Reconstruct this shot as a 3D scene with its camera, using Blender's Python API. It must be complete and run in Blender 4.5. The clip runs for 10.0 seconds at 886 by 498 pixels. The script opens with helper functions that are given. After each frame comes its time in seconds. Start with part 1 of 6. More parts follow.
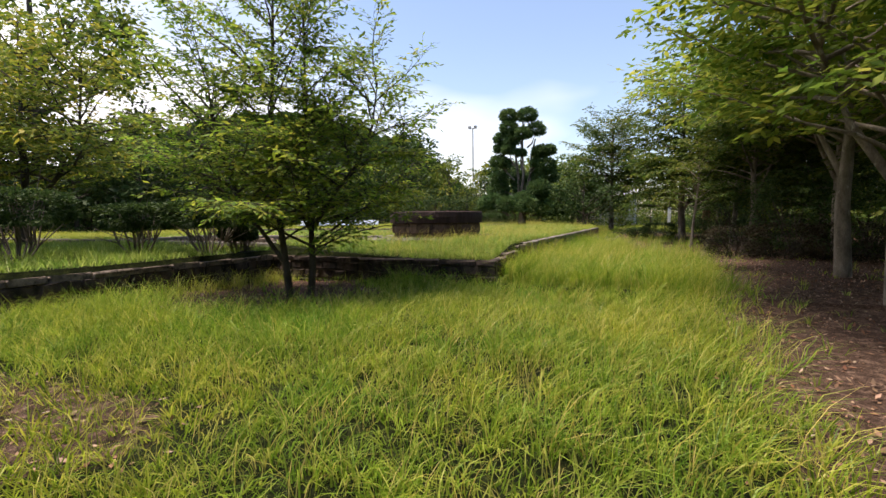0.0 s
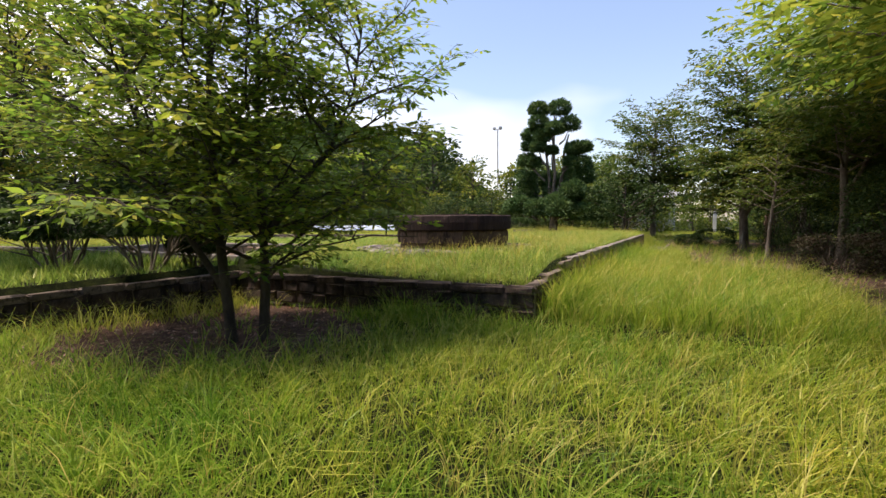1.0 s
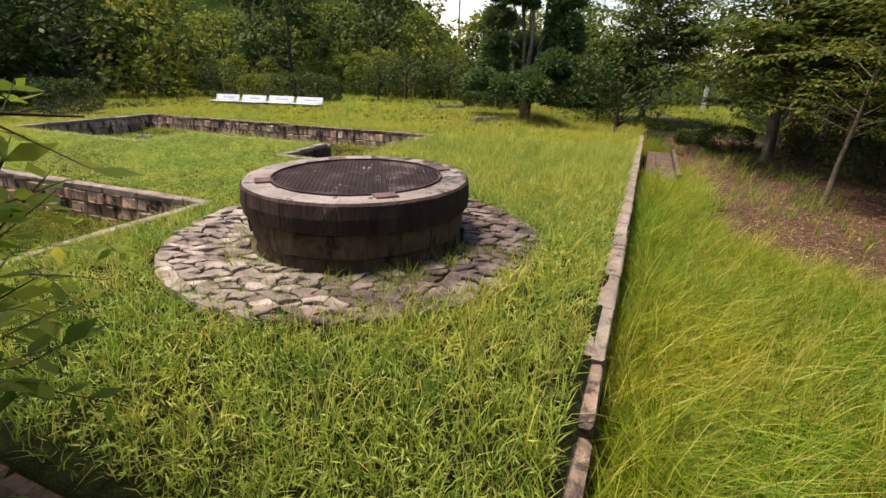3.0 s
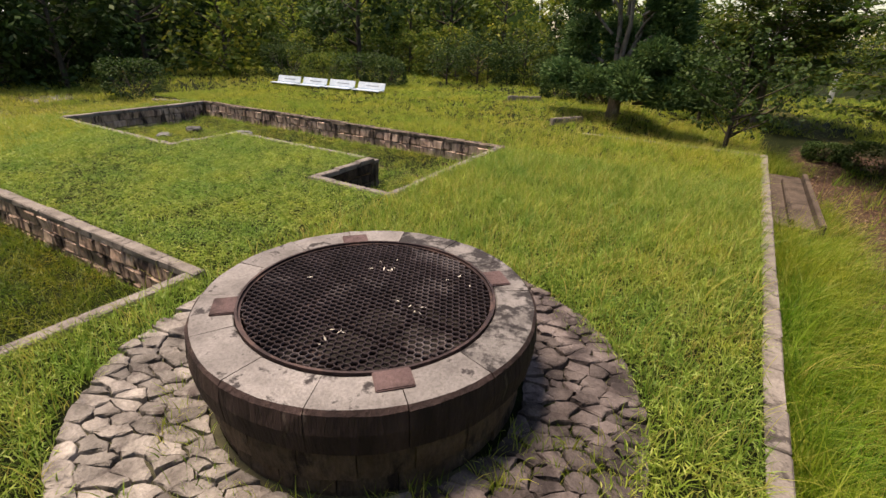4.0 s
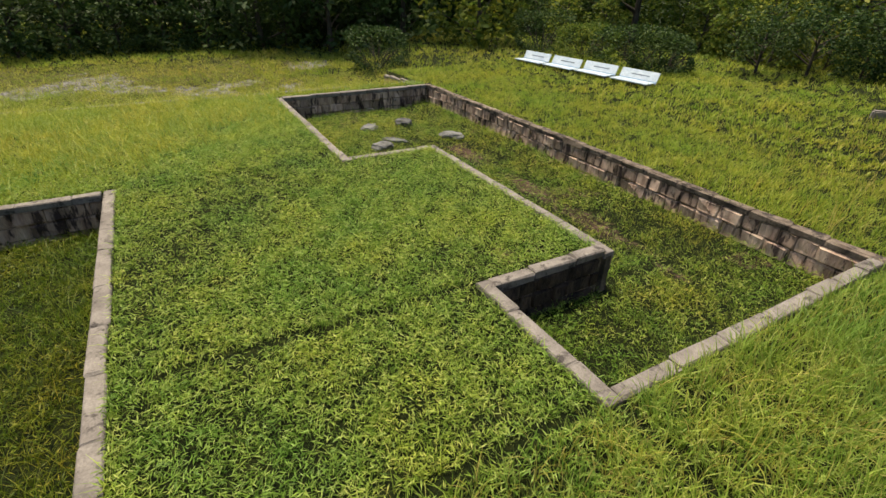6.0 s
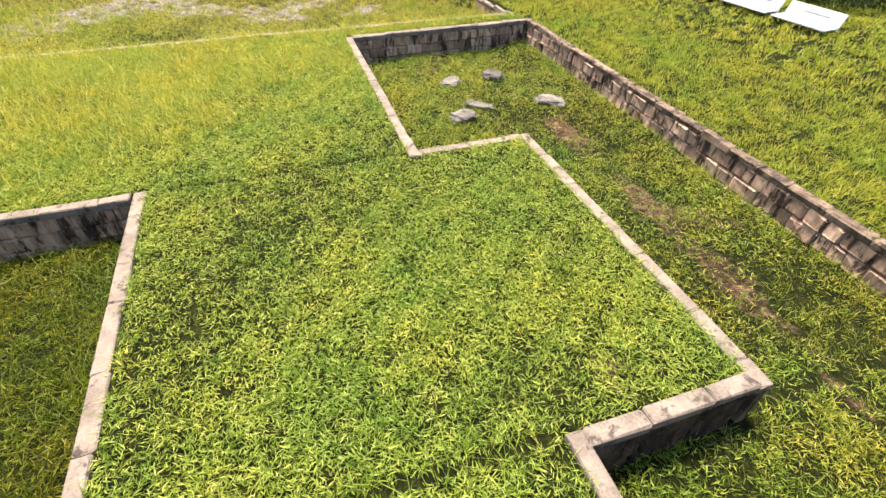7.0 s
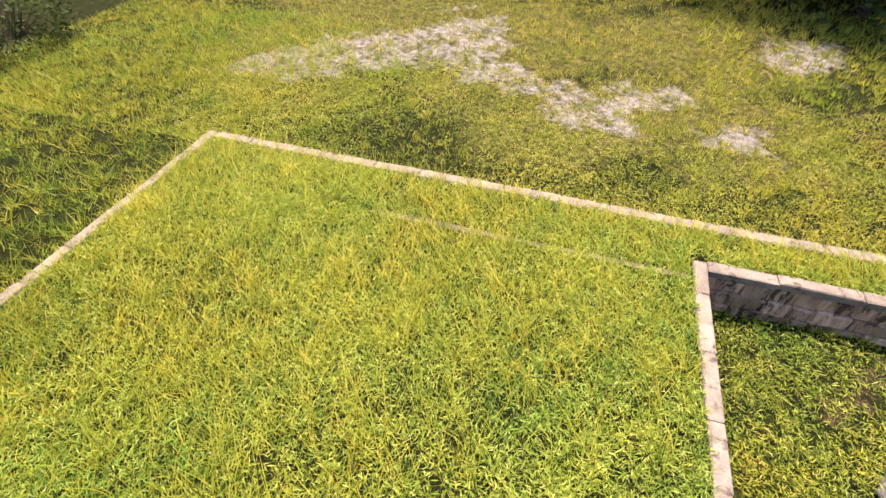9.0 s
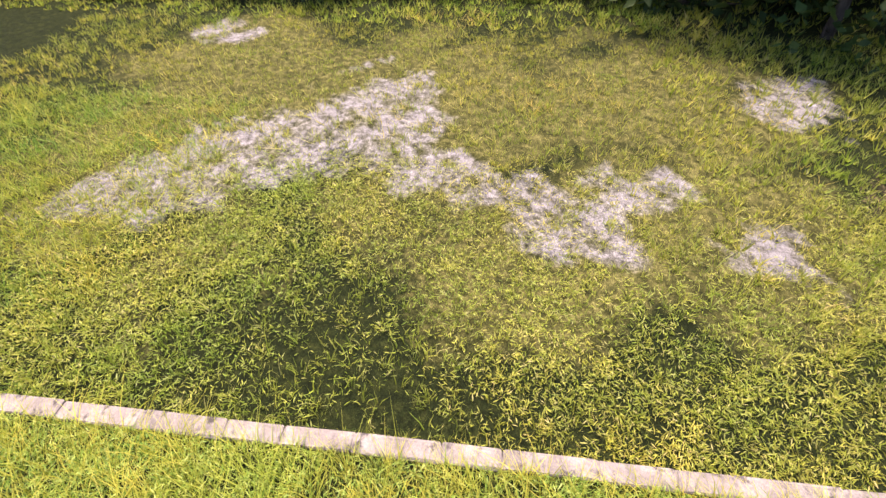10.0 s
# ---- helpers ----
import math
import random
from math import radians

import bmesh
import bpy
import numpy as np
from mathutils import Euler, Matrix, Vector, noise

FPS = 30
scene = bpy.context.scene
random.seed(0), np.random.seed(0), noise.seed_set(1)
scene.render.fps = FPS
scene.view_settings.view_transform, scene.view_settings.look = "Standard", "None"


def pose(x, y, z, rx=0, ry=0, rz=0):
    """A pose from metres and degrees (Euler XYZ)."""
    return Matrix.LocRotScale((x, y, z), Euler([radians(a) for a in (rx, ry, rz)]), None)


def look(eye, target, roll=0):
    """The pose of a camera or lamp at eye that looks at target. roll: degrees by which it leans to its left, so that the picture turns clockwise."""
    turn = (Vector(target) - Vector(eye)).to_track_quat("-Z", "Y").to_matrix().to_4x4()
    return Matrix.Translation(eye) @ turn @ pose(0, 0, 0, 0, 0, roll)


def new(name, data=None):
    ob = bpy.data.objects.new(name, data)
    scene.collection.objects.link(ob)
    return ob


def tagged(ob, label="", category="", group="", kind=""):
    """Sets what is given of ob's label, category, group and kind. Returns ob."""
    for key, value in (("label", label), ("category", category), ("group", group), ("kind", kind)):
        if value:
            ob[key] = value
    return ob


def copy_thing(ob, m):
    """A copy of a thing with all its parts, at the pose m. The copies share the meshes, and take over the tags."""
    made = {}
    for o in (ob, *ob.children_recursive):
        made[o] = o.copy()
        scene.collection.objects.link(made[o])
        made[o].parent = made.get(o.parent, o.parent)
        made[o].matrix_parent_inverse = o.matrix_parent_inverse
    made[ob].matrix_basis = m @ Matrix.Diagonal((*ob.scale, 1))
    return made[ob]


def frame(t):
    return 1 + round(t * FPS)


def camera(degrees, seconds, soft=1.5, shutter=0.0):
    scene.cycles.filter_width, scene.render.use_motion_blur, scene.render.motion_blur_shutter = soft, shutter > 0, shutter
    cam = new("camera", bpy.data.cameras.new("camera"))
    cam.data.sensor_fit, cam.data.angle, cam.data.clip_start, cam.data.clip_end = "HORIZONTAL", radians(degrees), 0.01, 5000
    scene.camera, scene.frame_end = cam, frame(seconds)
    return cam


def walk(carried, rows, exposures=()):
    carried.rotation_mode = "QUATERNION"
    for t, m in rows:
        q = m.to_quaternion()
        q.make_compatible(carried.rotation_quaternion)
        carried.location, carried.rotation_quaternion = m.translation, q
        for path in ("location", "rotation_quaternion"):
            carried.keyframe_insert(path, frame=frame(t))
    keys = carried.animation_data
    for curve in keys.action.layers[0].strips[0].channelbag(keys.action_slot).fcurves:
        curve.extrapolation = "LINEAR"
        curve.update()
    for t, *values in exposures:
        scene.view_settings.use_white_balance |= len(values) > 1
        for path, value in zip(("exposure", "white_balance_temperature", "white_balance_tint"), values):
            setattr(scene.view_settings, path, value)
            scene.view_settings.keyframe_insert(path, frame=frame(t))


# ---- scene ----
cam = camera(86.3, 10.0)
PATH = [
    (0, (5.131, -10.782, 0.475), (4.295, -8.97, 0.345), -0.6),
    (0.5, (4.666, -9.642, 0.475), (3.725, -7.881, 0.356), -0.5),
    (1, (4.215, -8.513, 0.495), (3.288, -6.745, 0.385), -0.5),
    (1.5, (3.806, -7.383, 0.498), (3.007, -5.552, 0.397), -0.8),
    (2, (3.452, -6.228, 0.797), (2.688, -4.382, 0.705), -0.9),
    (2.2, (3.319, -5.805, 0.982), (2.552, -3.962, 0.867), -1.0),
    (3.3, (2.386, -3.502, 2.037), (1.696, -1.816, 1.213), 1.9),
    (3.5, (2.215, -3.102, 2.235), (1.521, -1.417, 1.41), 2.0),
    (4, (1.844, -2.143, 2.312), (0.917, -0.578, 1.48), 2.0),
    (4.5, (1.323, -1.199, 2.341), (0.183, 0.212, 1.499), 1.7),
    (5, (0.631, -0.259, 2.332), (-0.682, 0.99, 1.486), 1.6),
    (5.5, (-0.194, 0.544, 2.464), (-1.653, 1.614, 1.611), 1.3),
    (5.7, (-0.499, 0.832, 2.487), (-2.001, 1.811, 1.6), 1.1),
    (6.8, (-2.462, 1.883, 3.125), (-3.908, 2.425, 1.853), 0.4),
    (7, (-2.919, 2.048, 3.191), (-4.34, 2.535, 1.87), 0.6),
    (7.5, (-4.256, 2.405, 3.373), (-5.656, 2.729, 1.982), 0.8),
    (8, (-5.799, 2.511, 3.494), (-7.228, 2.56, 2.096), 0.8),
    (8.5, (-7.488, 2.324, 3.537), (-8.908, 2.154, 2.139), 0.6),
    (9, (-9.171, 1.893, 3.608), (-10.537, 1.474, 2.208), 0.3),
    (9.5, (-10.875, 1.26, 3.633), (-12.237, 0.826, 2.234), 0.2),
    (10, (-12.535, 0.91, 3.701), (-13.933, 0.754, 2.28), -0.0),
]
EXPOSURES = [(0.0, 0.98, 6950, 19), (2.2, 1.04, 7350, 24), (3.3, 0.97, 7800, 19), (4.0, 0.76, 7750, 18), (4.5, 0.72, 7600, 15), (5.0, 0.74, 7500, 10), (5.7, 0.63, 7500, 6), (6.8, 1.55, 7800, 14), (7.5, 1.92, 8100, 21), (8.3, 1.86, 8100, 23), (9.2, 1.72, 7800, 24), (10.0, 1.80, 6900, 30)]
walk(cam, [(t, look(eye, target, roll)) for t, eye, target, roll in PATH], EXPOSURES)
SUN_STRENGTH, SKY_STRENGTH = 4.2, 0.115

# ---------- world, sun, exposure ----------
SUN_DIR = Vector((-0.27, -0.08, 0.96)).normalized()   # towards the sun
world = bpy.data.worlds.new("sky")
scene.world = world
world.use_nodes = True
wn, wl = world.node_tree.nodes, world.node_tree.links
wn.clear()
w_out = wn.new("ShaderNodeOutputWorld")
w_bg = wn.new("ShaderNodeBackground")
w_sky = wn.new("ShaderNodeTexSky")
w_sky.sky_type, w_sky.sun_disc = "NISHITA", False
w_sky.sun_elevation = math.asin(SUN_DIR.z)
w_sky.sun_rotation = math.atan2(SUN_DIR.x, SUN_DIR.y)
w_sky.air_density, w_sky.dust_density, w_sky.ozone_density = 1.2, 1.0, 2.5
w_tc = wn.new("ShaderNodeTexCoord")
w_map = wn.new("ShaderNodeMapping")
w_map.inputs["Scale"].default_value = (1.0, 1.0, 2.6)
w_noise = wn.new("ShaderNodeTexNoise")
w_noise.inputs["Scale"].default_value, w_noise.inputs["Detail"].default_value, w_noise.inputs["Roughness"].default_value = 1.1, 4, 0.5
w_ramp = wn.new("ShaderNodeValToRGB")
w_ramp.color_ramp.elements[0].position, w_ramp.color_ramp.elements[1].position = 0.74, 1.2
w_mix = wn.new("ShaderNodeMixRGB")
w_mix.inputs[2].default_value = (7.1, 7.4, 7.8, 1)
wl.new(w_tc.outputs["Generated"], w_map.inputs["Vector"])
wl.new(w_map.outputs["Vector"], w_noise.inputs["Vector"])
w_west = wn.new("ShaderNodeVectorMath")
w_west.operation = "DOT_PRODUCT"
w_west.inputs[1].default_value = (-0.70, 0.0, 0.0)
w_add = wn.new("ShaderNodeMath")
w_add.operation = "ADD"
wl.new(w_tc.outputs["Generated"], w_west.inputs[0])
wl.new(w_noise.outputs["Fac"], w_add.inputs[0])
wl.new(w_west.outputs["Value"], w_add.inputs[1])
wl.new(w_add.outputs[0], w_ramp.inputs["Fac"])
wl.new(w_ramp.outputs["Color"], w_mix.inputs[0])
wl.new(w_sky.outputs["Color"], w_mix.inputs[1])
wl.new(w_mix.outputs["Color"], w_bg.inputs["Color"])
w_bg.inputs["Strength"].default_value = SKY_STRENGTH
wl.new(w_bg.outputs["Background"], w_out.inputs["Surface"])
sun = new("sun", bpy.data.lights.new("sun", "SUN"))
sun.data.energy, sun.data.angle, sun.data.color = SUN_STRENGTH, radians(14), (1.0, 0.93, 0.78)
sun.matrix_world = look(SUN_DIR * 60, (0, 0, 0))


# ---------- materials ----------
def nodes_of(name):
    m = bpy.data.materials.new(name)
    m.use_nodes = True
    n, k = m.node_tree.nodes, m.node_tree.links
    n.clear()
    return m, n, k


def ramp(n, stops):
    r = n.new("ShaderNodeValToRGB")
    e = r.color_ramp.elements
    while len(e) < len(stops):
        e.new(0.5)
    for el, (p, c) in zip(e, stops):
        el.position, el.color = p, (*c, 1)
    return r


def noise_tex(n, k, scale, detail=4, rough=0.55, vec=None):
    t = n.new("ShaderNodeTexNoise")
    t.inputs["Scale"].default_value, t.inputs["Detail"].default_value, t.inputs["Roughness"].default_value = scale, detail, rough
    if vec is not None:
        k.new(vec, t.inputs["Vector"])
    return t


def mixer(n, k, kind, fac, a, b):
    m = n.new("ShaderNodeMixRGB")
    m.blend_type = kind
    for i, v in enumerate((fac, a, b)):
        if isinstance(v, (int, float)):
            m.inputs[i].default_value = v
        elif isinstance(v, tuple):
            m.inputs[i].default_value = (*v, 1)
        else:
            k.new(v, m.inputs[i])
    return m.outputs["Color"]


def surface(name, c_low, c_high, stain=None, scale=3.0, fine=45.0, stain_scale=2.0, stain_at=(0.52, 0.66), rough=0.85, bump=0.4, metal=0.0, spread=0.25, stretch=(1, 1, 1), gloss=0.25):
    """A rough natural surface: two colours by coarse noise, a fine grain, stains with edges of their own, and a shift from piece to piece."""
    m, n, k = nodes_of(name)
    out, p = n.new("ShaderNodeOutputMaterial"), n.new("ShaderNodeBsdfPrincipled")
    geo, info = n.new("ShaderNodeNewGeometry"), n.new("ShaderNodeObjectInfo")
    mp = n.new("ShaderNodeMapping")
    mp.inputs["Scale"].default_value = stretch
    k.new(geo.outputs["Position"], mp.inputs["Vector"])
    vec = mp.outputs["Vector"]
    coarse, grain = noise_tex(n, k, scale, 5, 0.6, vec), noise_tex(n, k, fine, 4, 0.65, vec)
    r = ramp(n, [(0.34, c_low), (0.68, c_high)])
    k.new(coarse.outputs["Fac"], r.inputs["Fac"])
    g = ramp(n, [(0.25, (0.55, 0.55, 0.55)), (0.75, (1.25, 1.25, 1.25))])
    k.new(grain.outputs["Fac"], g.inputs["Fac"])
    col = mixer(n, k, "MULTIPLY", 0.8, r.outputs["Color"], g.outputs["Color"])
    if stain:
        s = noise_tex(n, k, stain_scale, 7, 0.68, vec)
        sr = ramp(n, [(stain_at[0], (0, 0, 0)), (stain_at[1], (1, 1, 1))])
        k.new(s.outputs["Fac"], sr.inputs["Fac"])
        col = mixer(n, k, "MIX", sr.outputs["Color"], col, stain)
    rr = ramp(n, [(0.0, (1 - spread,) * 3), (1.0, (1 + spread,) * 3)])
    k.new(info.outputs["Random"], rr.inputs["Fac"])
    col = mixer(n, k, "MULTIPLY", 1.0, col, rr.outputs["Color"])
    k.new(col, p.inputs["Base Color"])
    p.inputs["Roughness"].default_value, p.inputs["Metallic"].default_value = rough, metal
    p.inputs["Specular IOR Level"].default_value = gloss
    b = n.new("ShaderNodeBump")
    b.inputs["Strength"].default_value, b.inputs["Distance"].default_value = bump, 0.02
    add = n.new("ShaderNodeMath")
    add.operation = "ADD"
    k.new(coarse.outputs["Fac"], add.inputs[0])
    k.new(grain.outputs["Fac"], add.inputs[1])
    k.new(add.outputs[0], b.inputs["Height"])
    k.new(b.outputs["Normal"], p.inputs["Normal"])
    k.new(p.outputs["BSDF"], out.inputs["Surface"])
    return m


def leafy(name, colours, patch=0.5, patch_colours=None, clear=0.46, rough=0.42):
    """Blades and leaves: a colour of its own for each one, patches over the area, light through the leaf."""
    m, n, k = nodes_of(name)
    out, p, tr, mx = (n.new("ShaderNode" + s) for s in ("OutputMaterial", "BsdfPrincipled", "BsdfTranslucent", "MixShader"))
    geo = n.new("ShaderNodeNewGeometry")
    r = ramp(n, [(i / max(1, len(colours) - 1), c) for i, c in enumerate(colours)])
    k.new(geo.outputs["Random Per Island"], r.inputs["Fac"])
    col = r.outputs["Color"]
    if patch_colours:
        a = noise_tex(n, k, patch, 4, 0.6, geo.outputs["Position"])
        pr = ramp(n, [(0.3, patch_colours[0]), (0.5, (1, 1, 1)), (0.7, patch_colours[1])])
        k.new(a.outputs["Fac"], pr.inputs["Fac"])
        col = mixer(n, k, "MULTIPLY", 1.0, col, pr.outputs["Color"])
        a2 = noise_tex(n, k, patch * 5.5, 3, 0.6, geo.outputs["Position"])
        pr2 = ramp(n, [(0.32, (0.62, 0.72, 0.6)), (0.5, (1, 1, 1)), (0.7, (1.22, 1.12, 1.1))])
        k.new(a2.outputs["Fac"], pr2.inputs["Fac"])
        col = mixer(n, k, "MULTIPLY", 1.0, col, pr2.outputs["Color"])
    k.new(col, p.inputs["Base Color"])
    k.new(col, tr.inputs["Color"])
    p.inputs["Roughness"].default_value = rough
    p.inputs["Specular IOR Level"].default_value = 0.2
    mx.inputs["Fac"].default_value = clear
    k.new(p.outputs["BSDF"], mx.inputs[1])
    k.new(tr.outputs["BSDF"], mx.inputs[2])
    k.new(mx.outputs["Shader"], out.inputs["Surface"])
    return m


def ground_material():
    """Grass roots and litter, darkened for the shade between blades, with soil and pale dried earth where their masks
    lie.
    """
    m, n, k = nodes_of("ground")
    out, p = n.new("ShaderNodeOutputMaterial"), n.new("ShaderNodeBsdfPrincipled")
    geo = n.new("ShaderNodeNewGeometry")
    pos = geo.outputs["Position"]
    n1, n2, n3 = noise_tex(n, k, 0.8, 5, 0.6, pos), noise_tex(n, k, 9, 6, 0.7, pos), noise_tex(n, k, 70, 4, 0.7, pos)
    # near-black roots: shade in the gaps of the turf is put into this colour
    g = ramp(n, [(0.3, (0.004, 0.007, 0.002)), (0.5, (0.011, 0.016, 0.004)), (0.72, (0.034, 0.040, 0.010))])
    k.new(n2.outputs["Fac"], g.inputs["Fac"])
    so = ramp(n, [(0.25, (0.028, 0.017, 0.012)), (0.5, (0.072, 0.044, 0.033)), (0.72, (0.19, 0.125, 0.096))])
    k.new(n2.outputs["Fac"], so.inputs["Fac"])
    pa = ramp(n, [(0.25, (0.05, 0.045, 0.034)), (0.45, (0.15, 0.14, 0.138)), (0.72, (0.29, 0.28, 0.285))])
    k.new(n2.outputs["Fac"], pa.inputs["Fac"])
    col = g.outputs["Color"]
    dr = ramp(n, [(0.25, (0.03, 0.032, 0.009)), (0.5, (0.085, 0.082, 0.024)), (0.75, (0.19, 0.17, 0.06))])
    k.new(n2.outputs["Fac"], dr.inputs["Fac"])
    for mask, tint, lo, hi in (("soil", so, 0.34, 0.62), ("dry", dr, 0.26, 0.74), ("pale", pa, 0.30, 0.62)):
        at = n.new("ShaderNodeAttribute")
        at.attribute_name = mask
        ad = n.new("ShaderNodeMath")
        ad.operation = "MULTIPLY_ADD"
        k.new(n2.outputs["Fac"], ad.inputs[0])
        ad.inputs[1].default_value, ad.inputs[2].default_value = 1.7, 0.15
        sh = ramp(n, [(lo, (0, 0, 0)), (hi, (1, 1, 1))])
        sc = n.new("ShaderNodeMath")
        sc.operation = "MULTIPLY"
        k.new(ad.outputs[0], sc.inputs[0])
        k.new(at.outputs["Fac"], sc.inputs[1])
        k.new(sc.outputs[0], sh.inputs["Fac"])
        col = mixer(n, k, "MIX", sh.outputs["Color"], col, tint.outputs["Color"])
    gr = ramp(n, [(0.36, (0.2, 0.2, 0.2)), (0.62, (1.6, 1.6, 1.6))])
    k.new(n3.outputs["Fac"], gr.inputs["Fac"])
    col = mixer(n, k, "MULTIPLY", 0.9, col, gr.outputs["Color"])
    k.new(col, p.inputs["Base Color"])
    p.inputs["Roughness"].default_value = 0.95
    p.inputs["Specular IOR Level"].default_value = 0.1
    b = n.new("ShaderNodeBump")
    b.inputs["Strength"].default_value, b.inputs["Distance"].default_value = 0.9, 0.03
    k.new(n3.outputs["Fac"], b.inputs["Height"])
    k.new(b.outputs["Normal"], p.inputs["Normal"])
    k.new(p.outputs["BSDF"], out.inputs["Surface"])
    return m


M_GROUND = ground_material()
M_CAP = surface("weathered_cap_stone", (0.135, 0.115, 0.108), (0.255, 0.224, 0.208), (0.055, 0.046, 0.044), scale=3.5, fine=55, stain_scale=6.5, stain_at=(0.55, 0.63), spread=0.06)
M_CAP_BROWN = surface("brown_cap_stone", (0.09, 0.066, 0.054), (0.22, 0.172, 0.142), (0.035, 0.028, 0.025), scale=5, fine=45, stain_scale=5.5, stain_at=(0.5, 0.6), spread=0.25)
M_FACE = surface("stained_wall_stone", (0.26, 0.165, 0.13), (0.56, 0.41, 0.33), (0.055, 0.036, 0.034), scale=7.0, fine=30, stain_scale=7.5, stain_at=(0.51, 0.575), stretch=(1, 1, 0.24), spread=0.4, bump=1.0)
M_FACE_ORANGE = surface("orange_wall_stone", (0.33, 0.20, 0.11), (0.58, 0.40, 0.24), (0.12, 0.08, 0.055), scale=4.0, stain_scale=4.2, stain_at=(0.58, 0.7), spread=0.25)
# dark wall stone: stain on the bed return, painted shade on the front walls
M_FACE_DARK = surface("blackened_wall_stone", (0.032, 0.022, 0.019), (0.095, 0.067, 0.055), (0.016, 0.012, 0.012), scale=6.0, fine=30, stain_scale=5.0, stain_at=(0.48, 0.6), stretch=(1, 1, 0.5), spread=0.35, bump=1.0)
M_MORTAR = surface("old_mortar", (0.08, 0.066, 0.055), (0.19, 0.155, 0.125), (0.04, 0.036, 0.03))
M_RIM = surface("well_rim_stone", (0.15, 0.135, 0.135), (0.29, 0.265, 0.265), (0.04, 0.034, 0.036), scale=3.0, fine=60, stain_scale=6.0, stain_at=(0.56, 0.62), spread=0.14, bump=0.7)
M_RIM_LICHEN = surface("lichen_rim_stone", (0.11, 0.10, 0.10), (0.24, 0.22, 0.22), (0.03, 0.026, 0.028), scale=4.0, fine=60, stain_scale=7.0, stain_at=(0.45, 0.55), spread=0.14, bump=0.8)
# side stone: real stain, with the sides' shade also put into the dark colour
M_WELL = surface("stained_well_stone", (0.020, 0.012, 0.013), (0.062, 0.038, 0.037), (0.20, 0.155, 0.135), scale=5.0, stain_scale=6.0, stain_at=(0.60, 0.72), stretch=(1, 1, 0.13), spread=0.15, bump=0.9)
M_WELL_LOW = surface("mossy_well_stone", (0.07, 0.044, 0.034), (0.22, 0.155, 0.118), (0.028, 0.018, 0.017), scale=5, stain_scale=5.0, stain_at=(0.46, 0.6), stretch=(1, 1, 0.4), spread=0.25, bump=0.9)
M_FLAG = surface("flagstone", (0.125, 0.108, 0.103), (0.33, 0.295, 0.28), (0.065, 0.05, 0.05), scale=4.5, stain_scale=3.0, stain_at=(0.54, 0.66), spread=0.35, bump=1.0)
M_FLAG_DARK = surface("lichen_flagstone", (0.06, 0.046, 0.046), (0.17, 0.14, 0.138), (0.035, 0.027, 0.028), scale=3.5, stain_scale=3.0, stain_at=(0.48, 0.6), spread=0.35, bump=0.9)
M_JOINT = surface("joint_earth", (0.025, 0.024, 0.016), (0.07, 0.065, 0.035))
M_IRON = surface("rusted_iron", (0.028, 0.019, 0.021), (0.065, 0.044, 0.046), (0.095, 0.06, 0.055), stain_scale=5, rough=0.6, metal=0.5, bump=0.2)
M_WIRE = surface("grey_iron_mesh", (0.022, 0.015, 0.018), (0.055, 0.039, 0.045), (0.15, 0.125, 0.13), stain_scale=1.4, rough=0.6, metal=0.3, bump=0.1)
M_PAD = surface("brown_pad_stone", (0.062, 0.038, 0.040), (0.125, 0.080, 0.082), (0.03, 0.02, 0.02), rough=0.85, bump=0.8)
M_SHAFT_DARK = surface("well_shaft", (0.012, 0.010, 0.010), (0.03, 0.025, 0.022))
M_ROCK = surface("grey_field_stone", (0.075, 0.073, 0.072), (0.20, 0.195, 0.195), (0.035, 0.033, 0.032), scale=3.5, stain_scale=6, stain_at=(0.56, 0.66), bump=0.7)
M_CONC = surface("old_edging", (0.05, 0.036, 0.03), (0.11, 0.083, 0.068), (0.03, 0.022, 0.02))
M_WHITE = surface("weathered_white_paint", (0.42, 0.50, 0.60), (0.58, 0.64, 0.72), (0.30, 0.36, 0.44), scale=4, stain_scale=5, stain_at=(0.6, 0.72), rough=0.45, bump=0.05, spread=0.05)
M_STRIPE = surface("faded_blue_print", (0.16, 0.27, 0.45), (0.26, 0.38, 0.55), rough=0.5, bump=0.05)
M_PRINT = surface("faded_grey_print", (0.12, 0.15, 0.20), (0.22, 0.25, 0.30), rough=0.5, bump=0.05)
M_DARKMETAL = surface("dark_metal", (0.03, 0.03, 0.03), (0.07, 0.07, 0.07), rough=0.5, metal=0.6)
M_BARK = surface("grey_bark", (0.10, 0.08, 0.062), (0.27, 0.225, 0.185), (0.40, 0.38, 0.34), scale=6, fine=60, stain_scale=5, stain_at=(0.6, 0.68), stretch=(1, 1, 0.4), bump=0.9)
M_BARKD = surface("dark_bark", (0.035, 0.028, 0.022), (0.10, 0.08, 0.062), scale=6, stretch=(1, 1, 0.4), bump=0.9)
M_PLASTER = surface("pale_plaster", (0.42, 0.42, 0.41), (0.58, 0.58, 0.56), rough=0.8)
M_ROOF = surface("grey_roof", (0.18, 0.19, 0.2), (0.3, 0.31, 0.32), rough=0.6)
M_ORANGE = surface("orange_stone", (0.20, 0.12, 0.08), (0.36, 0.24, 0.17), (0.12, 0.07, 0.05))
M_GLASSDARK = surface("dark_window", (0.02, 0.022, 0.025), (0.05, 0.055, 0.06), rough=0.15, bump=0.0)
